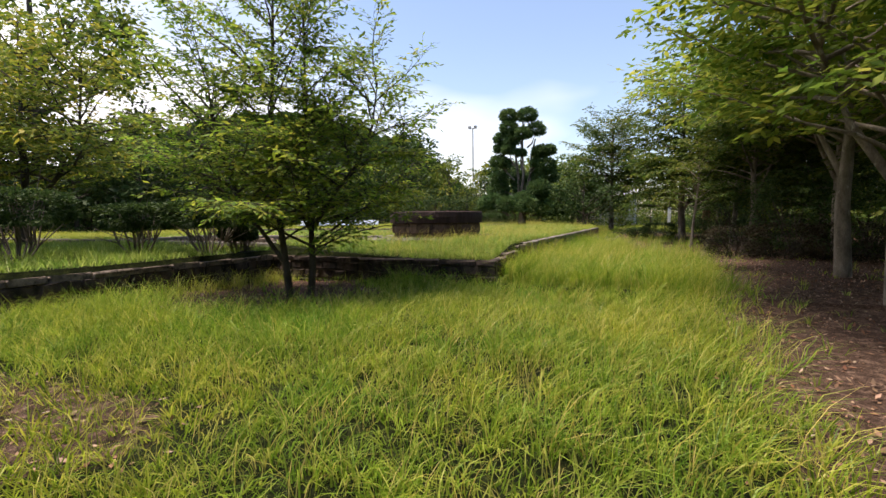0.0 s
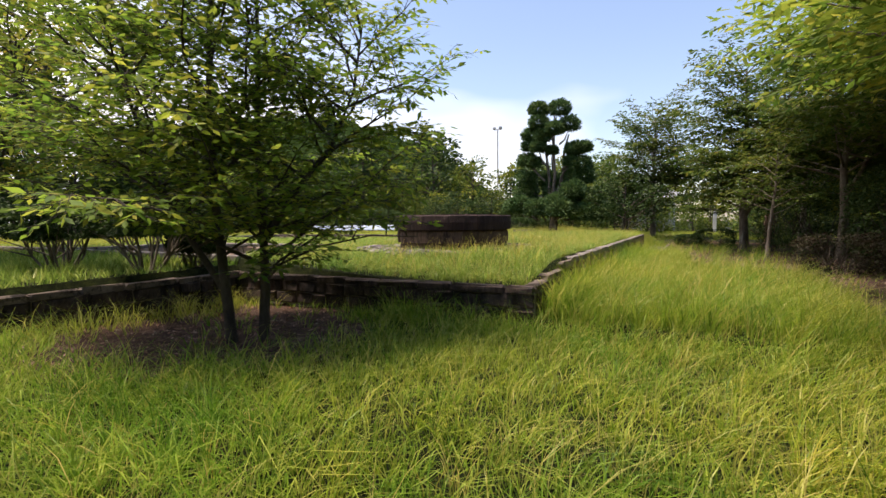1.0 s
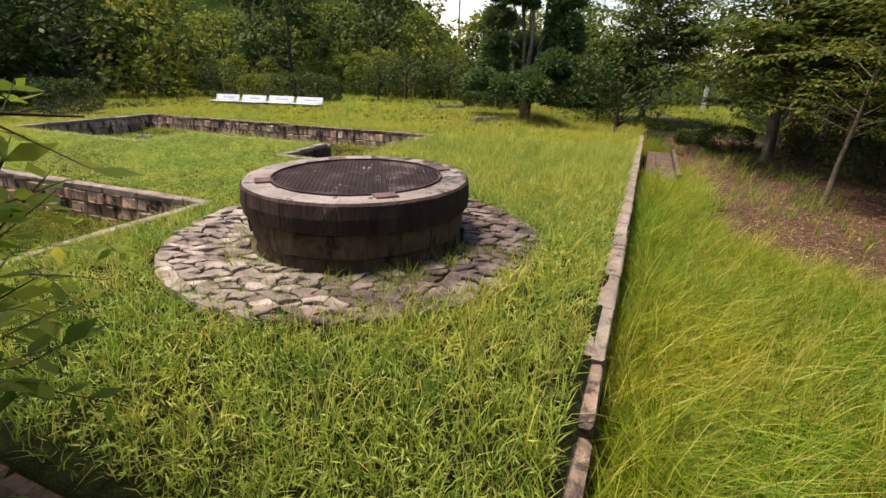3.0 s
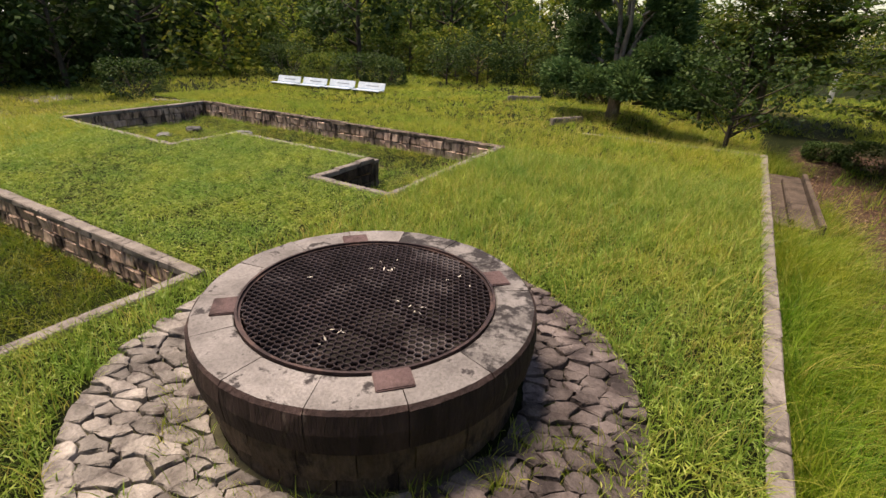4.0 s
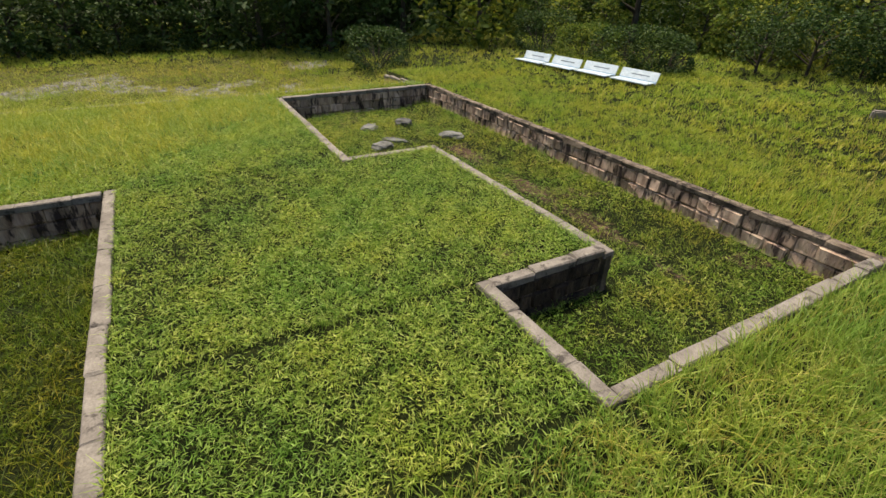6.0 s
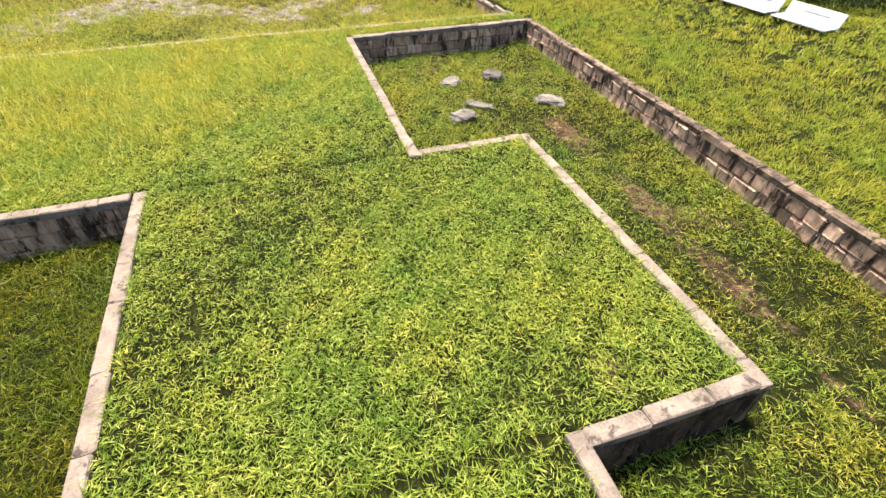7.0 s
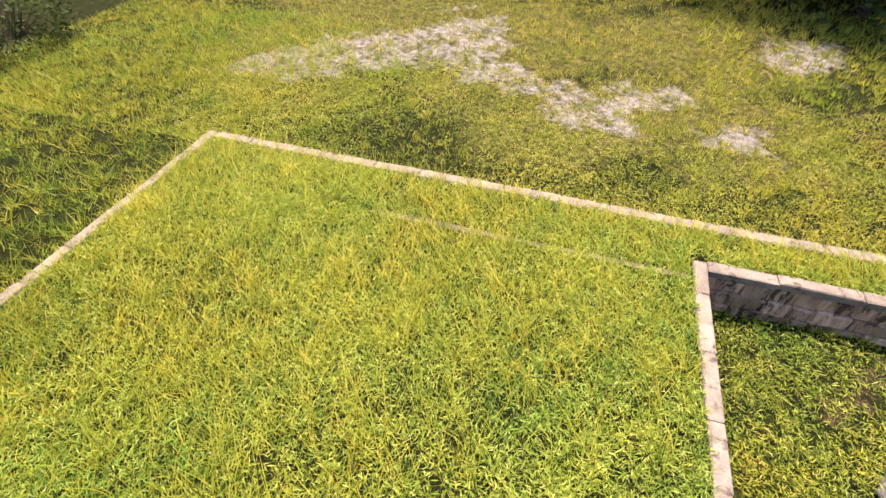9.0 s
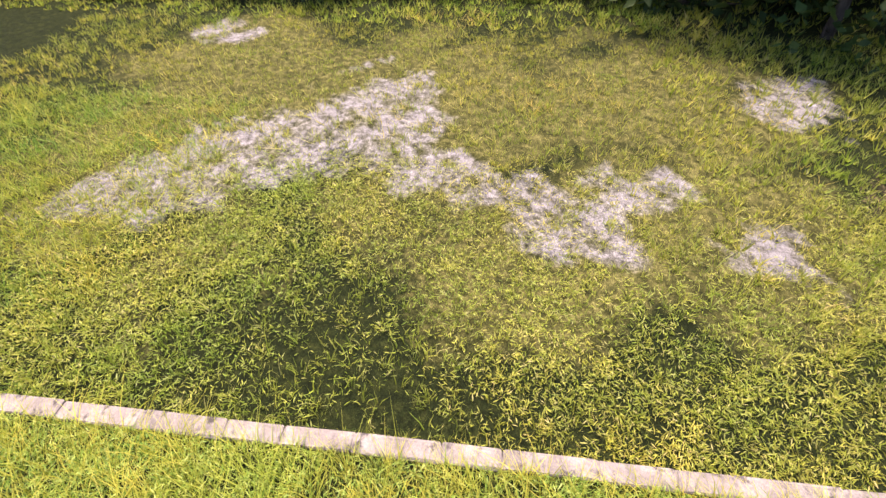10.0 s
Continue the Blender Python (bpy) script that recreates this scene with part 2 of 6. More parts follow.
M_HILL = surface("wooded_hill", (0.008, 0.018, 0.005), (0.03, 0.05, 0.014), (0.012, 0.024, 0.008), scale=0.12, fine=0.8, stain_scale=0.3, bump=0.0, rough=1.0, gloss=0.0)

L_TERRACE = leafy("terrace_grass", [(0.12, 0.205, 0.03), (0.215, 0.325, 0.052), (0.325, 0.43, 0.085), (0.45, 0.50, 0.15)], 0.8, ((0.6, 0.82, 0.76), (1.2, 1.07, 0.95)))
L_TALL = leafy("tall_grass", [(0.075, 0.15, 0.014), (0.17, 0.28, 0.026), (0.28, 0.37, 0.042), (0.42, 0.43, 0.10)], 0.45, ((0.55, 0.9, 0.7), (1.3, 1.05, 0.9)))
L_PIT = leafy("pit_grass", [(0.11, 0.18, 0.024), (0.20, 0.285, 0.04), (0.32, 0.39, 0.065), (0.44, 0.43, 0.13)], 0.9, ((0.6, 0.88, 0.8), (1.25, 1.03, 0.85)))
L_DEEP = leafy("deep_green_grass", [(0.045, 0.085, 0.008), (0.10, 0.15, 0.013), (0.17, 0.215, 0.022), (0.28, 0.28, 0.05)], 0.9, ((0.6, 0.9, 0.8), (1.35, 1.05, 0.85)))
L_STRAW = leafy("straw_grass", [(0.30, 0.31, 0.05), (0.46, 0.42, 0.10), (0.58, 0.49, 0.18), (0.32, 0.37, 0.05)], 0.3, ((0.8, 1.0, 0.8), (1.15, 1.0, 0.9)))
L_YELLOW = leafy("yellow_grass", [(0.16, 0.235, 0.026), (0.27, 0.35, 0.044), (0.39, 0.44, 0.075), (0.48, 0.47, 0.12)], 0.6, ((0.7, 0.92, 0.8), (1.15, 1.02, 0.9)))
L_COMBED = leafy("combed_yellow_grass", [(0.22, 0.26, 0.03), (0.36, 0.38, 0.05), (0.50, 0.47, 0.09), (0.40, 0.41, 0.06)], 0.6, ((0.75, 0.92, 0.8), (1.15, 1.02, 0.9)))
L_WEST = leafy("field_grass", [(0.19, 0.245, 0.03), (0.33, 0.37, 0.05), (0.47, 0.46, 0.10), (0.22, 0.30, 0.04), (0.47, 0.42, 0.17)], 0.35, ((0.72, 0.92, 0.75), (1.2, 1.04, 0.92)))
L_CHERRY = leafy("cherry_leaves", [(0.078, 0.15, 0.021), (0.145, 0.245, 0.03), (0.22, 0.315, 0.042), (0.32, 0.345, 0.056)], 0.6, ((0.8, 0.95, 0.9), (1.2, 1.05, 0.9)), clear=0.6, rough=0.6)
L_SECOND = leafy("yellowing_leaves", [(0.06, 0.11, 0.017), (0.12, 0.18, 0.024), (0.20, 0.25, 0.032), (0.34, 0.30, 0.045)], 0.5, ((0.7, 0.9, 0.9), (1.25, 1.05, 0.85)), clear=0.45, rough=0.55)
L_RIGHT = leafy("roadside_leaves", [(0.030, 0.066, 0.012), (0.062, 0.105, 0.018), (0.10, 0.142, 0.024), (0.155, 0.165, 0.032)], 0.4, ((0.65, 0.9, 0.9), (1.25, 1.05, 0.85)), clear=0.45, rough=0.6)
# lit copy of the roadside leaves: daylight painted into the nearer trees' colour
L_RIGHT_LIT = leafy("light_roadside_leaves", [(0.08, 0.145, 0.022), (0.15, 0.235, 0.034), (0.24, 0.31, 0.045), (0.36, 0.36, 0.06)], 0.5, ((0.7, 0.9, 0.9), (1.25, 1.05, 0.85)), clear=0.55, rough=0.6)
L_WOOD = leafy("woodland_leaves", [(0.04, 0.078, 0.014), (0.085, 0.135, 0.024), (0.145, 0.195, 0.032), (0.21, 0.225, 0.04)], 0.12, ((0.55, 0.8, 0.8), (1.35, 1.15, 0.9)), clear=0.45, rough=0.6)
L_DARK = leafy("evergreen_leaves", [(0.018, 0.04, 0.011), (0.038, 0.072, 0.018), (0.068, 0.108, 0.026)], 0.5, ((0.8, 0.95, 0.9), (1.2, 1.05, 0.9)), clear=0.3, rough=0.6)
L_RED = leafy("bronze_hedge_leaves", [(0.022, 0.016, 0.010), (0.038, 0.025, 0.015), (0.028, 0.036, 0.012), (0.06, 0.038, 0.022)], 0.8, ((0.8, 0.9, 0.9), (1.2, 1.0, 0.9)), clear=0.25, rough=0.6)
L_PINE = leafy("pine_needles", [(0.036, 0.082, 0.03), (0.07, 0.13, 0.046), (0.12, 0.185, 0.058)], 0.8, ((0.8, 0.95, 0.9), (1.15, 1.05, 0.9)), clear=0.25, rough=0.6)
L_LITTER = leafy("fallen_leaves", [(0.09, 0.045, 0.03), (0.16, 0.085, 0.055), (0.24, 0.145, 0.10), (0.34, 0.26, 0.21)], 0.8, ((0.8, 0.9, 0.9), (1.2, 1.0, 0.9)), clear=0.1, rough=0.8)


# ---------- mesh helpers ----------
def mesh_object(name, verts, faces, material, parent=None, label="", smooth=False):
    """One mesh object from arrays; faces all of one size, or lists."""
    me = bpy.data.meshes.new(name)
    if isinstance(faces, np.ndarray):
        v, f = np.asarray(verts, np.float32), np.asarray(faces, np.int32)
        me.vertices.add(len(v))
        me.vertices.foreach_set("co", v.ravel())
        me.loops.add(f.size)
        me.loops.foreach_set("vertex_index", f.ravel())
        me.polygons.add(len(f))
        me.polygons.foreach_set("loop_start", np.arange(0, f.size, f.shape[1], dtype=np.int32))
        me.polygons.foreach_set("loop_total", np.full(len(f), f.shape[1], np.int32))
        me.update(calc_edges=True)
    else:
        me.from_pydata([tuple(p) for p in verts], [], [tuple(q) for q in faces])
    if material:
        me.materials.append(material)
    if smooth:
        me.polygons.foreach_set("use_smooth", np.ones(len(me.polygons), bool))
    ob = new(name, me)
    ob.parent = parent
    if label:
        tagged(ob, label)
    return ob


def part(name, bm, material, parent, label=""):
    """Links a bmesh as one mesh object under a thing or a part."""
    me = bpy.data.meshes.new(name)
    bm.to_mesh(me)
    bm.free()
    me.materials.append(material)
    ob = new(name, me)
    ob.parent = parent
    return tagged(ob, label) if label else ob


def thing(name, label, category, place=(0, 0, 0), turn=0, group="", kind=""):
    e = new(name)
    e.matrix_basis = pose(*place, 0, 0, turn)
    e.empty_display_size = 0.1
    return tagged(e, label, category, group, kind)


def box_bm(sx, sy, sz, centre=(0, 0, 0), bevel=0.0, turn=None):
    bm = bmesh.new()
    bmesh.ops.create_cube(bm, size=1, matrix=Matrix.Translation(centre) @ (turn or Matrix()) @ Matrix.Diagonal((sx, sy, sz, 1)))
    if bevel:
        bmesh.ops.bevel(bm, geom=bm.edges[:], offset=bevel, segments=2, affect="EDGES")
    return bm


def merge_bm(*bms):
    bm, me = bmesh.new(), bpy.data.meshes.new("tmp")
    for b in bms:
        b.to_mesh(me)
        bm.from_mesh(me)
        b.free()
    bpy.data.meshes.remove(me)
    return bm


def tube(points, radii, sides, v0=0):
    """Verts and quads of a tapered tube along points."""
    P, n = np.asarray(points, float), len(points)
    T = np.gradient(P, axis=0)
    T /= np.linalg.norm(T, axis=1)[:, None] + 1e-9
    ref = np.where(np.abs(T[:, 2:3]) > 0.9, np.array([[1.0, 0, 0]]), np.array([[0, 0, 1.0]]))
    U = np.cross(T, ref)
    U /= np.linalg.norm(U, axis=1)[:, None] + 1e-9
    W = np.cross(T, U)
    a = np.linspace(0, 2 * math.pi, sides, endpoint=False)
    R = np.asarray(radii)[:, None, None]
    V = P[:, None, :] + R * (np.cos(a)[None, :, None] * U[:, None, :] + np.sin(a)[None, :, None] * W[:, None, :])
    i, j = np.meshgrid(np.arange(n - 1), np.arange(sides), indexing="ij")
    j2 = (j + 1) % sides
    F = np.stack([i * sides + j, i * sides + j2, (i + 1) * sides + j2, (i + 1) * sides + j], -1).reshape(-1, 4)
    return V.reshape(-1, 3), F + v0


def tubes_mesh(lines):
    """lines: (points, radii, sides). One vertex and face array."""
    V, F, n = [], [], 0
    for p, r, s in lines:
        v, f = tube(p, r, s, n)
        V.append(v), F.append(f)
        n += len(v)
    return np.concatenate(V), np.concatenate(F)


def leaves_mesh(P, size, rng, up=0.5, width=0.45, along=None, spread=1.0):
    """Folded leaves of two triangles at P: a diamond with its tip along a way of its own."""
    n = len(P)
    d = rng.normal(size=(n, 3)) * spread
    if along is not None:
        d += along
    d[:, 2] *= 0.6
    d /= np.linalg.norm(d, axis=1)[:, None] + 1e-9
    nr = rng.normal(size=(n, 3)) * (1 - up) + np.array([0, 0, up * 1.6])
    s = np.cross(d, nr)
    s /= np.linalg.norm(s, axis=1)[:, None] + 1e-9
    nn = np.cross(s, d)
    L = (size * rng.uniform(0.6, 1.25, n))[:, None]
    mid = P + d * L * 0.45
    a, b = mid + s * L * width * 0.5 - nn * L * 0.06, mid - s * L * width * 0.5 - nn * L * 0.06
    V = np.stack([P, a, P + d * L - np.array([0, 0, 0.1]) * L, b], 1).reshape(-1, 3)
    i = np.arange(n)[:, None] * 4
    F = np.concatenate([i + np.array([[0, 1, 2]]), i + np.array([[0, 2, 3]])], 0)
    return V, F


def blades_mesh(x, y, z, height, width, lean, rng, segs=3, wind=(0.0, 0.0), out=None):
    """Bent, tapering grass blades, each rooted at x, y, z."""
    n = len(x)
    az, face = rng.uniform(0, 2 * math.pi, n), rng.uniform(0, 2 * math.pi, n)
    if out is not None:
        az = out + rng.normal(0, 0.6, n)
    dx, dy = np.cos(az) + wind[0], np.sin(az) + wind[1]
    sx, sy = np.cos(face) * width / 2, np.sin(face) * width / 2
    ln = lean * rng.uniform(0.25, 1.0, n)
    V = []
    for s in range(segs):
        u = s / segs
        w = 1.0 - 0.55 * u
        cx, cy, cz = x + dx * ln * height * u * u, y + dy * ln * height * u * u, z + height * (u - 0.42 * np.minimum(ln, 1.1) * u * u)
        V += [np.stack([cx - sx * w, cy - sy * w, cz], -1), np.stack([cx + sx * w, cy + sy * w, cz], -1)]
    V.append(np.stack([x + dx * ln * height, y + dy * ln * height, z + height * (1 - 0.42 * np.minimum(ln, 1.1))], -1))
    per = 2 * segs + 1
    V = np.stack(V, 1).reshape(-1, 3)
    t = []
    for s in range(segs - 1):
        t += [[2 * s, 2 * s + 1, 2 * s + 3], [2 * s, 2 * s + 3, 2 * s + 2]]
    t.append([2 * segs - 2, 2 * segs - 1, 2 * segs])
    F = (np.arange(n)[:, None, None] * per + np.array(t)[None]).reshape(-1, 3)
    return V, F


def wobble(x, y, f, seed=0.0):
    """A smooth, cheap unevenness between -1 and 1."""
    return (np.sin(x * f + 1.7 * np.sin(y * f * 0.73 + seed) + seed) + np.sin(y * f * 1.13 + 1.3 * np.sin(x * f * 0.81 - seed) + 2.1 * seed) + np.sin((x + y) * f * 0.57 + 0.9 * seed)) / 3


def step(a, b, v):
    u = np.clip((v - a) / (b - a), 0, 1)
    return u * u * (3 - 2 * u)


# ---------- the plan ----------
KERB_X, FRONT_Y, WEST_X, FAR_X, NORTH_Y = 2.58, -3.27, -2.3, -13.98, 7.6
WELL = (-0.055, 0.077)
PIT_A = (-8.35, -2.51, -3.1, 0.20)
PIT_B = ((-13.3, -8.35, 3.48, 7.6), (-8.36, -4.13, 5.12, 7.6), (-4.14, -2.51, 3.48, 7.6))


def in_box(x, y, b, grow=0.0):
    return (x > b[0] - grow) & (x < b[1] + grow) & (y > b[2] - grow) & (y < b[3] + grow)


def in_pit(x, y, grow=0.0):
    r = in_box(x, y, PIT_A, grow)
    for b in PIT_B:
        r = r | in_box(x, y, b, grow)
    return r


def height(x, y):
    """The ground's height."""
    x, y = np.asarray(x, float), np.asarray(y, float)
    top = -0.05 - 0.22 * step(-1.7, -3.2, y) * step(-3.0, 1.5, x) + 0.03 * wobble(x, y, 1.3) + 0.10 * step(9, 16, y)
    top = top - 0.45 * step(10.8, 11.6, y) * step(-1.6, 0.2, x)
    low = -0.66 + 0.04 * wobble(x, y, 0.9, 1.0) + 0.2 * step(10, 22, y)
    west = -0.46 + 0.05 * wobble(x, y, 0.5, 2.0) - 0.1 * step(-15, -30, x)
    south = -0.16 + 0.03 * wobble(x, y, 1.1, 3.0)
    pit = -0.57 + 0.035 * wobble(x, y, 1.9, 4.0) + 0.12 * step(6.5, 7.5, y)
    front = -0.74 + 0.05 * wobble(x, y, 1.2, 5.0)
    blend = step(12.0, 16.0, y)
    east = low * (1 - blend) + np.minimum(top, -0.2) * blend
    h = np.where(x > KERB_X, np.where(y > 10.95, east, low), top)
    h = np.where((y < FRONT_Y) & (x > WEST_X), front, h)
    h = np.where((y < -3.12) & (x <= WEST_X), south, h)
    h = np.where((x < FAR_X) & (y < 7.5) & (y > -3.12), west, h)
    h = np.where((x < FAR_X) & (y <= -3.12), west + (south - west) * step(-13.9, -11.0, x), h)
    h = np.where((x < -16.1) & (y >= 7.5), west + (top - west) * step(7.5, 11.0, y), h)
    h = np.where(in_pit(x, y), pit, h)
    far = step(60, 200, np.hypot(x, y))
    return h * (1 - far) - 0.3 * far


def soil_mask(x, y):
    """Bare red-brown earth and litter under the trees."""
    n = 0.5 * wobble(x, y, 1.6, 0.7) + 0.3 * wobble(x, y, 4.1, 1.9)
    edge = 5.75 - 2.0 * step(1.0, 5.0, y) - 0.6 * step(7.5, 10.0, y) + 0.3 * step(-8, -11, y)
    right = step(-0.4, 0.5, (x - edge) + 0.45 * n) * (y > -14) * step(17, 13, y)
    d = np.hypot((x - 1.2) / 1.5, (y + 9.35) / 0.75)
    left = step(1.25, 0.7, d + 0.3 * n) * 0.6
    tree = step(1.25, 0.75, np.hypot((x + 0.9) / 2.0, (y + 4.9) / 1.8) + 0.2 * n) * (y < FRONT_Y) * (x > WEST_X)
    path = step(0.85, 0.4, np.abs(x - (4.7 - (y - 17.3) * 0.24)) + 0.3 * n) * (y > 12) * step(40, 30, y) * 0.35
    bush = step(1.3, 0.6, np.hypot((x + 17.9) / 1.5, (y - 6.7) / 0.8) + 0.4 * n) * 0.4
    b_strip = step(0.5, 0.15, np.abs(y - 6.35 + 0.25 * n) + 0.25 * n) * in_box(x, y, (-9.8, -3.6, 5.3, 7.4)) * (0.5 + 0.25 * wobble(x, y, 3.7, 2.2))
    spots = step(0.45, 0.75, wobble(x, y, 2.9, 1.4)) * 0.44 * in_box(x, y, (-13.2, -3.0, 3.6, 7.5))
    worn = step(0.3, 0.12, np.hypot(x + 4.62, y - 4.05)) * 0.7
    return np.clip(np.maximum.reduce([right, left, tree, path, b_strip, bush, spots * in_pit(x, y), worn]), 0, 1)


def dry_mask(x, y):
    """Thin tawny grass in the western field, round the pale earth."""
    n = 0.5 * wobble(x, y, 1.1, 1.7) + 0.5 * wobble(x, y, 3.3, 0.9)
    r = np.zeros_like(x)
    for cx, cy, rx, ry in ((-20.3, -0.4, 3.9, 3.6), (-17.8, -3.6, 2.9, 3.0), (-17.2, 3.2, 2.2, 3.8), (-21.3, 3.6, 3.2, 3.0), (-22.0, -4.5, 3.0, 2.6)):
        r = np.maximum(r, step(1.3, 0.5, np.hypot((x - cx) / rx, (y - cy) / ry) + 0.55 * n))
    track = step(1.0, 0.5, np.abs(x - (4.7 - (y - 17.3) * 0.24)) + 0.25 * n) * step(15, 17, y) * step(40, 30, y)
    return np.clip(r * 0.62, 0, 1) * (x < FAR_X - 0.5) + 0.6 * track


def pale_mask(x, y):
    """Dry, pale earth in the western field."""
    n = 0.5 * wobble(x, y, 1.9, 2.7) + 0.5 * wobble(x, y, 5.3, 0.4)
    r = np.zeros_like(x)
    for cx, cy, rx, ry in ((-20.0, -1.2, 1.9, 1.5), (-18.6, -2.6, 1.5, 1.8), (-17.4, -4.0, 1.0, 1.5), (-18.2, 0.2, 1.0, 1.5), (-17.2, 2.1, 0.8, 1.3), (-17.0, 4.6, 0.8, 0.8), (-23.2, -5.2, 0.8, 0.9), (-21.0, 6.4, 1.4, 1.0), (-18.0, 3.2, 0.7, 1.0)):
        r = np.maximum(r, step(1.45, 0.45, np.hypot((x - cx) / rx, (y - cy) / ry) + 0.75 * n))
    return np.clip(r * (0.52 + 0.22 * wobble(x, y, 6.0, 1.1) + 0.22 * wobble(x, y, 13.0, 0.3)), 0, 1)


def grid_axis(lo, hi, near_lo, near_hi, fine, cuts):
    """Spacing fine between near_lo and near_hi, growing outwards, with a pair of lines at each cut."""
    a = list(np.arange(near_lo, near_hi, fine))
    for start, end, sign in ((near_lo, lo, -1), (near_hi, hi, 1)):
        v, s = start, fine
        while (v - end) * sign < 0:
            s *= 1.18
            v += sign * s
            a.append(v)
    a = [v for v in a if all(abs(v - c) > 0.06 for c in cuts)]
    for c in cuts:
        a += [c - 0.02, c + 0.02]
    return np.array(sorted(a))


gx = grid_axis(-900, 900, -26, 12, 0.22, (KERB_X, WEST_X, FAR_X, -16.1, -8.35, -2.51, -13.3, -4.13))
gy = grid_axis(-900, 900, -14, 20, 0.22, (FRONT_Y, -3.11, 0.20, 3.48, 5.12, 7.5, 7.6))
GX, GY = np.meshgrid(gx, gy, indexing="ij")
GZ = height(GX, GY)
ii, jj = np.meshgrid(np.arange(len(gx) - 1), np.arange(len(gy) - 1), indexing="ij")
c = len(gy)
gf = np.stack([ii * c + jj, (ii + 1) * c + jj, (ii + 1) * c + jj + 1, ii * c + jj + 1], -1).reshape(-1, 4)
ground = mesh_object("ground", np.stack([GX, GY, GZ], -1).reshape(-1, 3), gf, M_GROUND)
tagged(ground, "grassy ground with red-brown bare earth and sunken beds", "ground", kind="structure")
for mask, fn in (("soil", soil_mask), ("pale", pale_mask), ("dry", dry_mask)):
    at = ground.data.attributes.new(mask, "FLOAT", "POINT")
    at.data.foreach_set("value", fn(GX.ravel(), GY.ravel()).astype(np.float32))


# ---------- retaining walls and kerbs ----------
def block_mesh(name, l, w, h, bev, rng, material, rough=0.006):
    """A hewn block, centred in l and w, from z 0 to h, with cut corners and a worn upper edge."""
    V, F = [], []
    for z, inset in ((0, 0.0), (h - bev, 0.0), (h, bev)):
        a, b, q = l / 2 - inset, w / 2 - inset, bev
        ring = [(a, -b + q), (a, b - q), (a - q, b), (-a + q, b), (-a, b - q), (-a, -b + q), (-a + q, -b), (a - q, -b)]
        V += [(x + rng.uniform(-rough, rough), y + rng.uniform(-rough, rough), z + rng.uniform(-rough, rough)) for x, y in ring]
    for r in (0, 8):
        F += [(r + i, r + (i + 1) % 8, r + 8 + (i + 1) % 8, r + 8 + i) for i in range(8)]
    F += [tuple(range(16, 24)), tuple(range(7, -1, -1))]
    me = bpy.data.meshes.new(name)
    me.from_pydata(V, [], F)
    me.materials.append(material)
    return me


rs = random.Random(5)
CAP_W, CAP_H = 0.145, 0.085
CAPS_BROWN = [block_mesh("cap_stone", 0.5, CAP_W, CAP_H, 0.018, rs, M_CAP_BROWN, 0.012) for _ in range(6)]
CAPS = [block_mesh("cap_stone", 0.5, CAP_W, CAP_H, 0.012, rs, M_CAP) for _ in range(8)]
FLUSH = [block_mesh("kerb_stone", 0.5, 0.11, 0.08, 0.01, rs, M_MORTAR) for _ in range(5)]
FACES = [block_mesh("wall_stone", 0.36, 0.2, 0.06, 0.018, rs, M_FACE, 0.014) for _ in range(10)]
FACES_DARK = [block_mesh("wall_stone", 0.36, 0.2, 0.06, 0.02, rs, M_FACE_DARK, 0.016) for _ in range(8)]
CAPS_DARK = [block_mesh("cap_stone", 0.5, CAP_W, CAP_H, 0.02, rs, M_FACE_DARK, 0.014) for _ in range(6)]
FACES_ORANGE = [block_mesh("wall_stone", 0.36, 0.2, 0.06, 0.014, rs, M_FACE_ORANGE, 0.009) for _ in range(4)]
WALL_LINES = []
STONES = []      # laid last


def lay(mesh, parent, m, sx=1.0, sy=1.0, sz=1.0):
    STONES.append((mesh, parent, m @ Matrix.Diagonal((sx, sy, sz, 1))))


